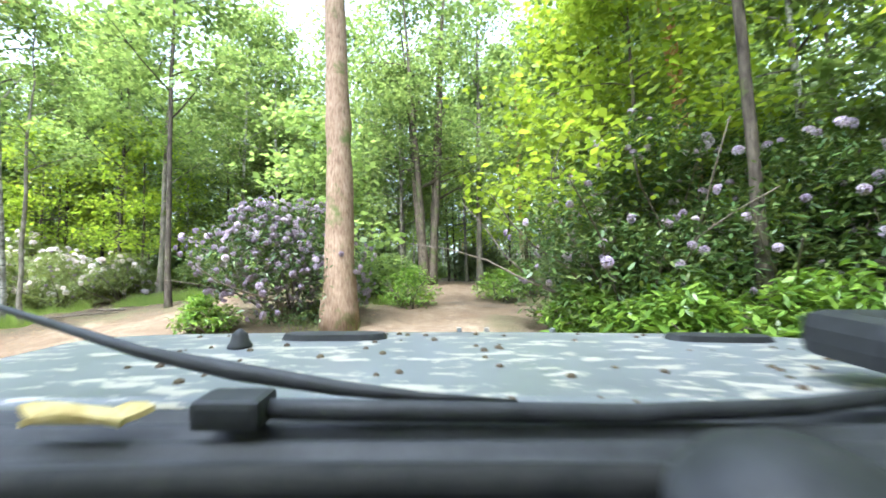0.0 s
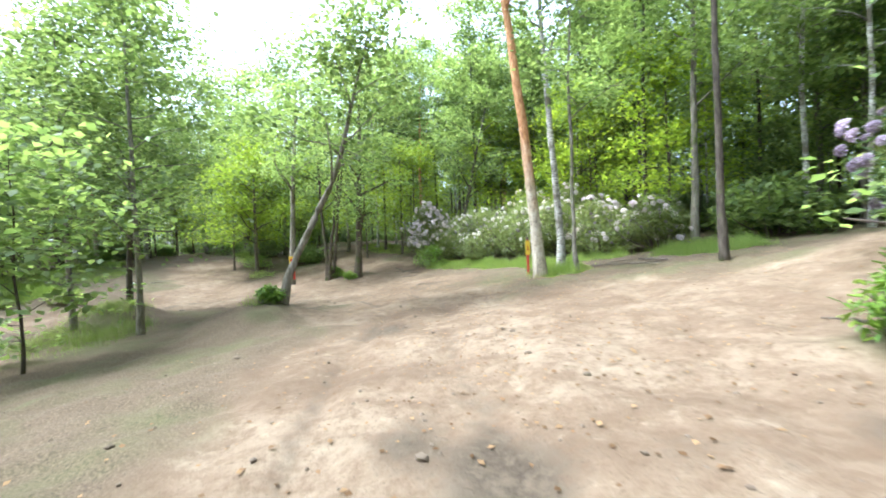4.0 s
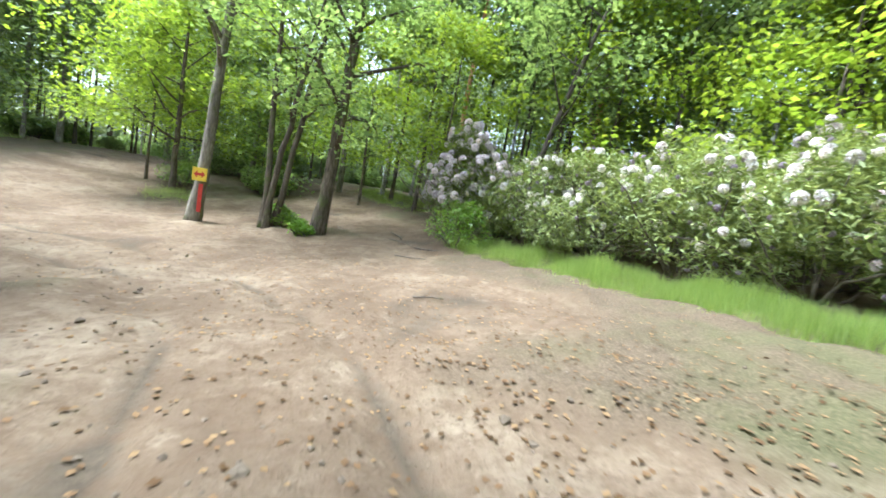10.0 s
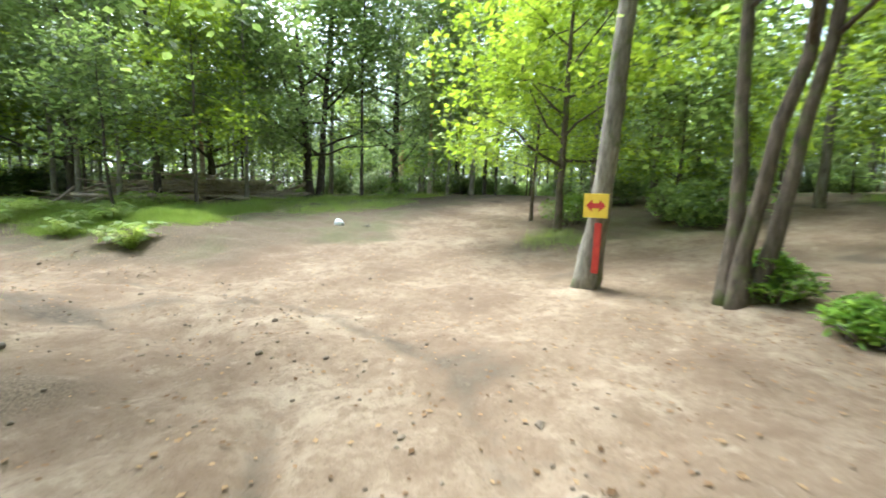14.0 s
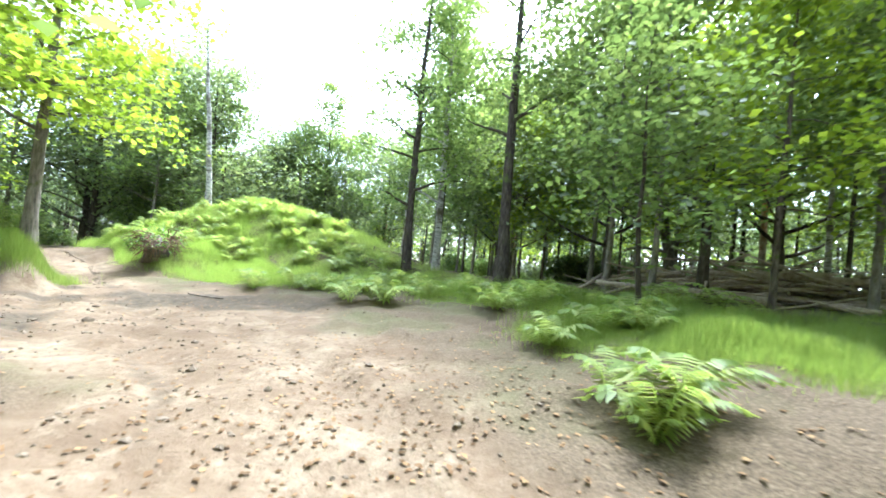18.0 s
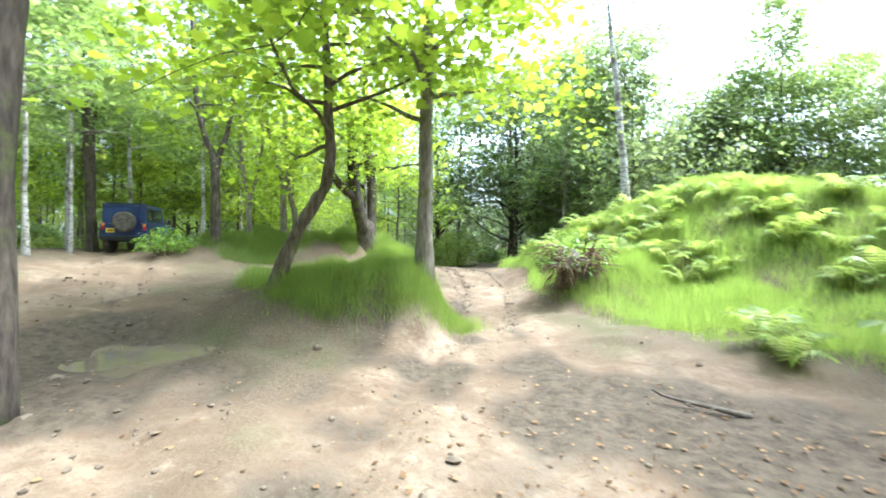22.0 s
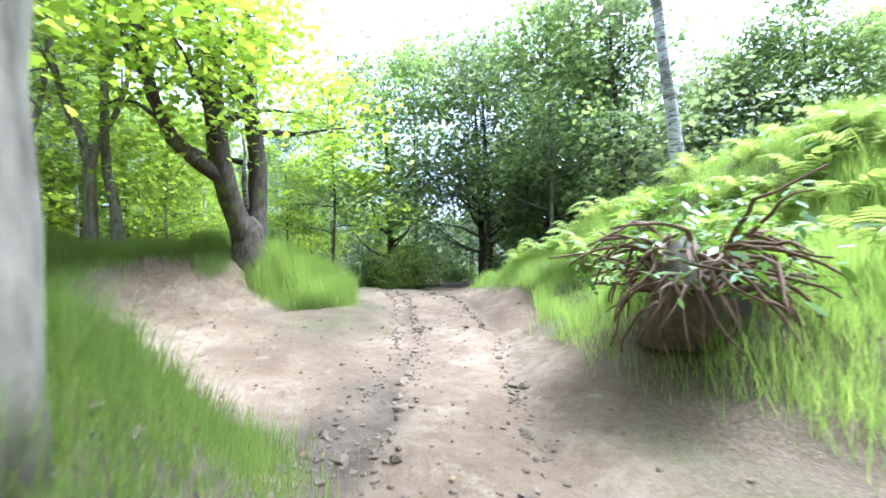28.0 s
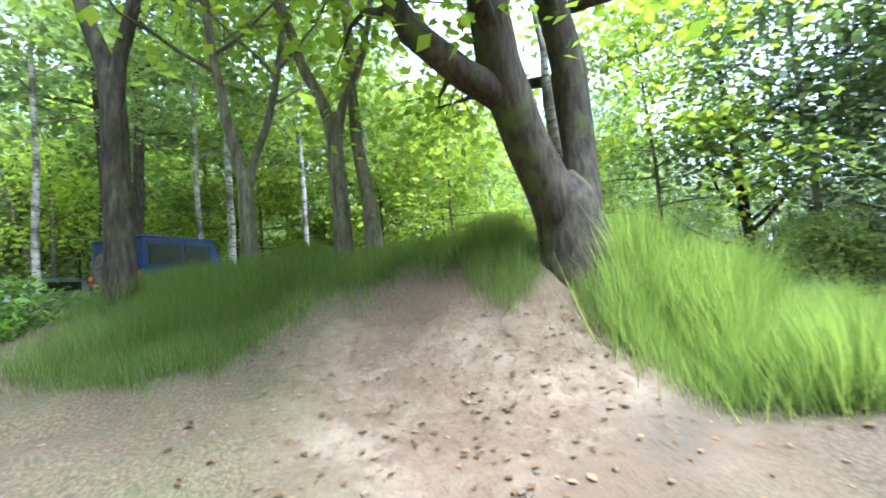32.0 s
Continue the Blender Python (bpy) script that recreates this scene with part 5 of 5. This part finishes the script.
def parked_car(x, y, heading):
    ob = thing("parked_car", (x, y, high(x, y) + 0.02), "silver-blue car half hidden among the trunks", "car", rz=heading)
    part("body", prism([(-1.9, 0.35), (-1.95, 0.8), (-1.7, 0.95), (0.8, 0.98), (1.75, 0.82), (1.95, 0.6), (1.9, 0.35)], 0.82), M_GREYPAINT, ob)
    part("cabin", prism([(-1.75, 0.95), (-1.35, 1.45), (-0.1, 1.5), (0.25, 1.42), (0.95, 0.97)], 0.68), M_GREYPAINT, ob)
    for s in (-1, 1):
        part("side_window", box_bm((0.02, 1.5, 0.32), (s * 0.685, -0.55, 1.2), 0.006), M_GLASS, ob, "dark side window")
        part("tail_light", box_bm((0.14, 0.05, 0.2), (s * 0.66, -1.93, 0.8), 0.015), M_TAIL, ob, "red tail light")
        for wy in (-1.2, 1.25):
            wheel(ob, s * 0.74, wy, 0.31, 0.31, 0.2)
    part("rear_window", mesh_of("rear_window", [(-0.56, -1.40, 1.42), (0.56, -1.40, 1.42), (0.6, -1.71, 1.02), (-0.6, -1.71, 1.02)], [(3, 2, 1, 0)], M_GLASS), M_GLASS, ob)


parked_car(5.2, 0.4, 262)


def marker_post(x, y):
    ob = thing("marker_post", (x, y, high(x, y)), "red wooden trail post with a yellow arrow board", "signpost", rz=62)
    part("post", box_bm((0.075, 0.075, 1.5), (0, 0, 0.55), 0.008), M_RED, ob, "dull red post")
    part("cap", box_bm((0.085, 0.085, 0.1), (0, 0, 1.33), 0.01), M_STEM, ob, "dark worn post top")
    board = part("board", box_bm((0.17, 0.012, 0.52), (0, -0.048, 0.98), 0.003), M_YELLOW, ob, "faded yellow board")
    bm = bmesh.new()
    pts = [(-0.015, 0.12), (0.015, 0.12), (0.015, 0.02), (0.05, 0.02), (0, -0.06), (-0.05, 0.02), (-0.015, 0.02)]
    bm.faces.new([bm.verts.new((px, -0.058, 0.92 + pz)) for px, pz in pts])
    part("arrow", bm, M_RED, board, "small red arrow")


marker_post(-15.8, 12.85)


def marker_board(x, y, z, turn):
    ob = thing("marker_board", (x, y, z), "yellow board with a red arrow nailed to a trunk", "sign", rz=turn)
    board = part("board", box_bm((0.42, 0.02, 0.42), (0, 0, 0), 0.004), M_YELLOW, ob)
    bm = bmesh.new()
    pts = [(-0.17, 0), (-0.06, 0.11), (-0.06, 0.045), (0.06, 0.045), (0.06, 0.11), (0.17, 0), (0.06, -0.11), (0.06, -0.045), (-0.06, -0.045), (-0.06, -0.11)]
    bm.faces.new([bm.verts.new((px, -0.014, pz)) for px, pz in pts])
    part("arrow", bm, M_RED, board, "red double arrow")
    part("paint_stripe", box_bm((0.12, 0.015, 0.9), (0.06, 0.03, -0.75), 0.003), M_RED, ob, "faded red stripe")


marker_board(-30.08, 6.33, 1.75, 80)


# a heap of cut brushwood
def brush_pile(x, y):
    g = np.random.default_rng(9)
    ob = thing("brush_pile", (x, y, high(x, y)), "heap of pale cut branches and logs", "wood pile")
    for k in range(90):
        a, r = g.uniform(0, 6.28), math.sqrt(g.uniform()) * 1.0
        px, py = 5.2 * r * math.cos(a), 2.0 * r * math.sin(a)
        hz = 1.7 * (1 - r) * g.uniform(0.3, 1.0)
        az = g.normal(0.2, 0.7)
        ln = g.uniform(1.2, 3.6)
        d = np.array([math.cos(az), math.sin(az), g.normal(0, 0.18)])
        o = np.array([px, py, hz + 0.1])
        rad = g.uniform(0.02, 0.06) if k > 12 else g.uniform(0.09, 0.15)
        line = [o - d * ln / 2, o + g.normal(0, 0.05, 3), o + d * ln / 2]
        part("branch" if k > 12 else "log", mesh_of("branch", *tube(line, [rad, rad * 0.9, rad * 0.6], 6, 0.06, k), M_LOG, True), M_LOG, ob)


brush_pile(-43.0, -23.5)
brush_pile(-36.8, -12.9)
brush_pile(-35.2, -13.6)


def stump(x, y, r, h, label):
    ob = thing("tree_stump", (x, y, high(x, y)), label, "stump")
    v, f = tube([(0, 0, -0.1), (0, 0, 0.15), (0.02, 0, h * 0.6), (0.03, 0.02, h)], [r * 1.4, r * 1.1, r, r * 0.8], 14, 0.09, 4)
    v[-14:, 2] += np.random.default_rng(2).uniform(-0.25, 0.3, 14) * h
    part("stump", mesh_of("stump", v, f, M_LOG, True), M_LOG, ob)


stump(-50.0, -10.5, 0.5, 1.5, "splintered pale tree stump in grass")
stump(-45.5, -8.0, 0.3, 0.6, "low weathered stump in short grass")


M_ROOT = plain("dead_root", (0.09, 0.05, 0.03), (0.22, 0.13, 0.08), 0.9, 12)


def upturned_root(x, y):
    """A dead root plate hung with leaves at the foot of the mound."""
    g = np.random.default_rng(14)
    ob = thing("root_plate", (x, y, high(x, y) + 0.1), "upturned brown root tangle with glossy leaves", "root")
    v, f = tube([(0, 0, -0.3), (0, 0, 0.1), (0.05, 0.05, 0.45), (0.1, 0.1, 0.75)], [0.45, 0.42, 0.3, 0.12], 12, 0.2, 8)
    part("root_ball", mesh_of("root_ball", v, f, M_STEM, True), M_STEM, ob, "dark earthy root ball")
    for k in range(110):
        a = g.uniform(0, 6.28)
        b = bent(g, (0.35 * math.cos(a), 0.35 * math.sin(a), g.uniform(0.2, 0.8)), (math.cos(a), math.sin(a), g.uniform(0.1, 0.9)), g.uniform(0.6, 1.1), 6, 0.22, 0.25)
        part("root", mesh_of("root", *tube(b, np.linspace(0.026, 0.008, 7), 5), M_ROOT, True), M_ROOT, ob)
    n = 700
    d = g.normal(size=(n, 3))
    d /= np.linalg.norm(d, axis=1)[:, None]
    d[:, 2] = abs(d[:, 2])
    c = d * (1.15, 1.15, 1.1) * g.uniform(0.5, 1.0, n)[:, None] + (0, 0, 0.25)
    part("foliage", poly_mesh("foliage", leaves(g, c, 0.15, LEAF_LONG), len(LEAF_LONG), M_LEAF_LAUREL), M_LEAF_LAUREL, ob)


upturned_root(-14.7, -15.6)

# ---- puddle, litter, clods ----
wm, wnn, wll, wb = material("muddy_water", 0.1, 0.45)
wb.inputs["Base Color"].default_value = (0.16, 0.125, 0.08, 1)
rip = noise_tex(wnn, wll, 3, 3)
bump(wnn, wll, wb, rip.outputs[0], 0.08, 0.02)
a = np.linspace(0, 2 * np.pi, 40, endpoint=False)
rr = 1 + 0.16 * np.sin(a * 3 + 1) + 0.1 * np.sin(a * 5)
px_, py_ = -13.6 + 1.25 * rr * np.cos(a), -6.1 + 1.8 * rr * np.sin(a + 0.3)
pz = float(land(px_, py_).min()) - 0.01
new_puddle = mesh_of("puddle", np.c_[px_, py_, np.full(40, pz)], [tuple(range(40))], wm)
tagged(new("puddle", new_puddle), "brown muddy puddle in the track", "puddle", kind="structure")


def scatter_stones(label, line, half, count, size, seed):
    g = np.random.default_rng(seed)
    ico = bmesh.new()
    bmesh.ops.create_icosphere(ico, subdivisions=1, radius=1.0)
    base = np.array([v.co for v in ico.verts])
    tri = np.array([[v.index for v in f.verts] for f in ico.faces])
    ico.free()
    vs, fs = [], []
    for k in range(count):
        i = g.integers(0, len(line) - 1)
        p = line[i] + (line[i + 1] - line[i]) * g.uniform() + g.normal(0, half, 2)
        s = size * g.uniform(0.35, 1.3) * (2.2 if g.uniform() < 0.06 else 1)
        q = base * (1 + 0.25 * g.normal(size=base.shape)) * (s, s * 0.9, s * 0.55)
        vs.append(q + (p[0], p[1], high(p[0], p[1]) + s * 0.15))
        fs.append(tri + 12 * k)
    return tagged(new("clod_scatter", mesh_of("clod_scatter", np.concatenate(vs), np.concatenate(fs), M_STONE)), label, "clod_scatter", kind="stuff")


scatter_stones("small clods and stones on the driven sand", ROUTE, 1.9, 2600, 0.021, 1)
scatter_stones("clods and stones along the southern track", np.concatenate([SOUTH[:4], MIDDLE]), 1.0, 600, 0.024, 2)
scatter_stones("clods round the puddle and eastern track", EAST[:4], 1.5, 600, 0.032, 3)

for side in (-0.62, 0.62, 0.98):
    scatter_stones("crumbled dark earth along the wheel ruts", SOUTH[:4] + np.array([(0.57, 0.82)]) * side, 0.07, 420, 0.03, 60 + int(side * 50))


def litter(label, spots, count, seed):
    g = np.random.default_rng(seed)
    vs = []
    for x, y, r in spots:
        n = count // len(spots)
        p = np.c_[x + g.normal(0, r, n), y + g.normal(0, r, n)]
        z = land(p[:, 0], p[:, 1]) + 0.012
        vs.append(leaves(g, np.c_[p, z], 0.06, LEAF_RHOMB, 0, 0.12))
    return tagged(new("leaf_litter", poly_mesh("leaf_litter", np.concatenate(vs), 4, M_LITTER)), label, "leaf litter", kind="stuff")


M_LITTER = leaf_mat("dead_leaf", (0.08, 0.045, 0.02), (0.17, 0.10, 0.05), (0.28, 0.18, 0.09), 0.1, 0.85, 0.1)
litter("brown dead leaves strewn on bare earth", [(-8, 6.5, 2.2), (-11.5, 9, 2.4), (-17, 10, 2.2), (-20, 9.5, 2.2), (-24, 8.5, 2.4), (-28, 3, 2.6), (-24.5, -4.5, 1.8), (-20.5, -9.5, 1.8), (-16, 12, 1.6), (-14, 11, 1.5), (-28.8, 8.8, 1.3), (-22, 11.5, 2), (-10, 13, 2), (-3, 11, 1.4), (-12, -9.5, 2), (-26, -3, 1.5), (-6, -13, 1.3), (-31, 1, 2.5)], 15000, 5)


def stick(x, y, length, turn, r, seed):
    g = np.random.default_rng(seed)
    ob = thing("fallen_branch", (x, y, high(x, y) + r), "dry fallen branch lying on the sand", "branch", "fallen branches", turn)
    b = bent(g, (-length / 2, 0, 0), (1, 0, 0), length, 7, 0, 0.14)
    b[:, 2] = np.abs(b[:, 2]) * 0.4
    part("branch", mesh_of("branch", *tube(b, np.linspace(r, r * 0.35, 8), 6, 0.05, seed), M_STEM, True), M_STEM, ob)
    for k in range(3):
        t = bent(g, b[2 + k], (0.7, (-1) ** k * 0.8, 0.12), length * 0.25, 4, 0.02, 0.2)
        part("twig", mesh_of("twig", *tube(t, np.linspace(r * 0.4, r * 0.15, 5), 5), M_STEM, True), M_STEM, ob)


for k, (x, y, ln, a) in enumerate([(-26.4, 12.2, 1.8, 15), (-25.2, 12.6, 1.3, 30), (-27.7, 12.5, 1.2, 160), (-24.2, 11.6, 0.8, 80), (-12.6, 14.4, 2.4, 35), (-11.8, 15.2, 2.0, 10), (-13.0, 15.0, 1.6, 60), (-19.6, -10.8, 0.9, 20), (-24, 1.2, 0.6, 40), (-20.5, 10.6, 0.5, 70), (-29.2, 10.8, 1.0, 0), (-33.5, -1.2, 1.2, 20)]):
    stick(x, y, ln, a, 0.018 + 0.012 * (k % 3), k)
white = thing("white_stone", (-33.6, -2.3, high(-33.6, -2.3)), "small white stone in short grass", "stone")
v, f = tube([(0, 0, -0.05), (0, 0, 0.06), (0.01, 0, 0.16), (0, 0.01, 0.22)], [0.16, 0.17, 0.13, 0.05], 9, 0.12, 3)
part("stone", mesh_of("stone", v, f, M_WHITEPAINT, True), M_WHITEPAINT, white)


# ---- the off-roader at the start, posed and shaped to fit the camera's first view ----
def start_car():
    # pose is the camera's own; windscreen and roof left out of its path
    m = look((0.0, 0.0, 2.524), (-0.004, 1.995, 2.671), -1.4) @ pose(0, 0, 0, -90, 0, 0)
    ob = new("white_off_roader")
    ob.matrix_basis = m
    tagged(ob, "mud-spattered white off-road car, windscreen left out, seen over its bonnet", "car")
    wm2, n, l, b = material("muddy_white_paint", 0.35, 0.5)
    t = noise_tex(n, l, 14, 5, stretch=(1, 2.5, 1))
    s = noise_tex(n, l, 3, 4)
    c = mixc(n, l, ramp(n, l, t.outputs[0], [(0.54, (0, 0, 0)), (0.6, (1, 1, 1))]), ramp(n, l, s.outputs[0], [(0.3, (0.16, 0.168, 0.175)), (0.7, (0.225, 0.235, 0.245))]), (0.50, 0.46, 0.39))
    l.new(c, b.inputs["Base Color"])
    dash_m, n2, l2, b2 = material("grey_dash_plastic", 0.6, 0.35)
    gr = noise_tex(n2, l2, 220, 2)
    l2.new(ramp(n2, l2, gr.outputs[0], [(0.3, (0.11, 0.125, 0.145)), (0.7, (0.16, 0.175, 0.20))]), b2.inputs["Base Color"])
    bump(n2, l2, b2, gr.outputs[0], 0.3, 0.002)

    def sheet(name, xs, ys, f, mat, thick=0.02, label=""):
        X, Y = np.meshgrid(xs, ys)
        top = np.c_[X.ravel(), Y.ravel(), f(X, Y).ravel()]
        low = top - (0, 0, thick)
        nx, ny = len(xs), len(ys)
        i = np.arange(nx * ny).reshape(ny, nx)
        q = np.stack([i[:-1, :-1], i[:-1, 1:], i[1:, 1:], i[1:, :-1]], -1).reshape(-1, 4)
        rim = np.concatenate([i[0], i[1:, -1], i[-1, -2::-1], i[-2:0:-1, 0]])
        k = nx * ny
        side = [(a, b2_, b2_ + k, a + k)[::-1] for a, b2_ in zip(rim, np.roll(rim, -1))]
        return part(name, mesh_of(name, np.r_[top, low], np.r_[q, q[:, ::-1] + k, np.array(side)], mat, True), mat, ob, label)

    skin = lambda X, Y: -0.185 - 0.012 * X ** 2 - 0.26 * np.clip(Y - 0.86, 0, 1) ** 1.5 - 0.016 * (Y - 0.45) - 0.02 * np.clip(np.abs(X) - 0.7, 0, 1)
    bonnet = sheet("bonnet", np.linspace(-0.80, 0.86, 40), np.linspace(0.485, 1.45, 30), skin, wm2, 0.03, "white bonnet splashed with dried mud")
    for cx in (-0.232, 0.592):
        a = np.linspace(0, 2 * np.pi, 20, endpoint=False)
        ring = np.c_[cx + 0.115 * np.sign(np.cos(a)) * np.abs(np.cos(a)) ** 0.6, 0.875 + 0.036 * np.sign(np.sin(a)) * np.abs(np.sin(a)) ** 0.6]
        z = skin(ring[:, 0], ring[:, 1])
        v = np.r_[np.c_[ring, z - 0.004], np.c_[cx + (ring[:, 0] - cx) * 0.92, 0.875 + (ring[:, 1] - 0.875) * 0.9, z + 0.012]]
        vent = part("bonnet_vent", mesh_of("vent", v, [(i, (i + 1) % 20, 20 + (i + 1) % 20, 20 + i) for i in range(20)] + [tuple(range(20, 40))], M_TRIM), M_TRIM, bonnet, "black bonnet vent")
    for cx in (0.111, 0.041, 0.279):
        part("bonnet_catch", box_bm((0.012, 0.012, 0.012), (cx, 1.04, float(skin(cx, 1.04)) + 0.006), 0.002), wm2, bonnet)
    for cx, cy in ((-0.395, 0.79), (0.75, 0.80)):
        v, f = turned([(0.023, 0), (0.022, 0.006), (0.017, 0.012), (0.014, 0.026), (0.007, 0.033), (0.003, 0.036)], 14)
        part("washer_jet", mesh_of("washer_jet", v, f, M_TRIM, True), M_TRIM, ob, "black washer nozzle", pose(cx, cy, float(skin(cx, cy)), 0, 0, 0))
    scuttle = lambda X, Y: -0.196 - 0.01 * X ** 2 - 0.02 * (0.45 - Y) * (Y < 0.45) + 0.006 * np.sin(Y * 160)
    sheet("scuttle_panel", np.linspace(-0.75, 0.80, 50), np.linspace(0.345, 0.50, 32), scuttle, M_TRIM, 0.02, "ridged black scuttle under the windscreen")
    g = np.random.default_rng(4)
    # wipers
    arm = np.array([(-0.60, 0.54, -0.076), (-0.372, 0.50, -0.128), (-0.24, 0.475, -0.145), (-0.118, 0.46, -0.159), (-0.021, 0.45, -0.1655), (0.080, 0.445, -0.168)])
    wiper = part("wiper_blade", mesh_of("wiper_blade", *tube(arm, [0.004, 0.008, 0.011, 0.009, 0.006, 0.002], 8), M_TRIM, True), M_TRIM, ob, "black wiper blade")
    part("wiper_arm", mesh_of("wiper_arm", *tube([(-0.22, 0.42, -0.165), (-0.1, 0.43, -0.172), (0.2, 0.435, -0.178), (0.4, 0.45, -0.176), (0.66, 0.50, -0.168)], [0.010, 0.012, 0.011, 0.010, 0.008], 8), M_TRIM, True), M_TRIM, wiper)
    part("wiper_hub", box_bm((0.07, 0.05, 0.03), (-0.215, 0.42, -0.166), 0.008), M_TRIM, wiper)
    wing = part("wiper_hub_cover", box_bm((0.13, 0.14, 0.07), (0.60, 0.55, -0.125), 0.025), M_TRIM, ob, "grey plastic wiper cover")
    # a withered leaf and mud in the corner of the scuttle
    leafv = [(-0.36 + 0.06 * math.cos(a) * (1 + 0.2 * math.sin(5 * a)), 0.405 + 0.02 * math.sin(a), -0.163 + 0.006 * math.sin(3 * a)) for a in np.linspace(0, 2 * np.pi, 24, endpoint=False)]
    M_DRY = plain("dry_leaf", (0.45, 0.33, 0.12), (0.66, 0.54, 0.26), 0.9, 40, 0.2)
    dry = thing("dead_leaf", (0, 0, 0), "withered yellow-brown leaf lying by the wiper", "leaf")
    # leaf set in the same camera pose as the car
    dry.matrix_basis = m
    up = np.array(leafv)
    part("blade", mesh_of("blade", np.r_[up, up - (0, 0, 0.006)], [tuple(range(24)), tuple(range(47, 23, -1))] + [(i, 24 + i, 24 + (i + 1) % 24, (i + 1) % 24) for i in range(24)], M_DRY), M_DRY, dry)
    # dash top with its dark front edge
    dash = lambda X, Y: -0.178 - 0.02 * X ** 2 - 0.05 * (0.34 - Y)
    edge_y = lambda X: 0.325 - 0.05 * X ** 2
    xs = np.linspace(-0.75, 0.75, 41)
    rows_ = np.linspace(0, 1, 10)
    V = np.array([(x, -0.25 + (edge_y(x) + 0.25) * r, float(dash(x, -0.25 + (edge_y(x) + 0.25) * r)) - (0.03 * max(0, r - 0.9) * 10)) for r in rows_ for x in xs])
    i = np.arange(410).reshape(10, 41)
    q = np.stack([i[:-1, :-1], i[:-1, 1:], i[1:, 1:], i[1:, :-1]], -1).reshape(-1, 4)
    part("dash_top", mesh_of("dash_top", V, q, dash_m, True), dash_m, ob, "grey grained dash top")
    seal = np.array([(x, edge_y(x) + 0.008, float(dash(x, edge_y(x))) - 0.012) for x in xs])
    part("screen_seal", mesh_of("screen_seal", *tube(seal, np.full(41, 0.014), 8), M_BLACK, True), M_BLACK, ob, "black rubber screen seal")
    v, f = turned([(0.062, -0.06), (0.064, 0.0), (0.060, 0.012), (0.056, 0.014), (0.052, 0.026), (0.03, 0.040), (0.004, 0.045)], 30)
    pod = part("instrument_pod", mesh_of("instrument_pod", v * (1.15, 1, 1), f, M_TRIM, True), M_TRIM, ob, "round black dash-top pod", pose(0.215, 0.25, -0.166, 8, 0, 0))
    part("pod_label", box_bm((0.022, 0.02, 0.002), (0, 0.02, 0.0345), 0.0005), M_WHITEPAINT, pod, "white sticker")
    # body, wings and wheels below
    part("body", prism([(-1.7, -0.95), (-1.7, -0.3), (-0.3, -0.3), (0.3, -0.32), (1.38, -0.36), (1.42, -0.5), (1.42, -0.95)], 0.78), wm2, ob, "white body")
    part("front_bumper", box_bm((1.6, 0.14, 0.18), (0, 1.5, -0.86), 0.02), M_TRIM, ob)
    for s in (-1, 1):
        for wy in (-1.15, 1.05):
            wheel(ob, s * 0.74, wy, -1.07, 0.37, 0.24)
        part("headlight", mesh_of("headlight", *turned([(0.02, 0), (0.09, 0.01), (0.09, 0.05), (0.07, 0.07)], 16), M_STEEL, True), M_STEEL, ob, "", pose(s * 0.56, 1.42, -0.6, -90, 0, 0))
    specks = []
    for _ in range(60):
        x, y = g.uniform(-0.6, 0.75), g.uniform(0.46, 0.95)
        v, f = turned([(0.006, 0), (0.005, 0.003), (0.001, 0.005)], 7)
        specks.append((v * g.uniform(0.4, 1.3) + (x, y, float(skin(x, y))), f))
    v, f = joined(specks)
    tagged(part("mud_specks", mesh_of("mud_specks", v, f, M_STONE), M_STONE, bonnet), kind="stuff")


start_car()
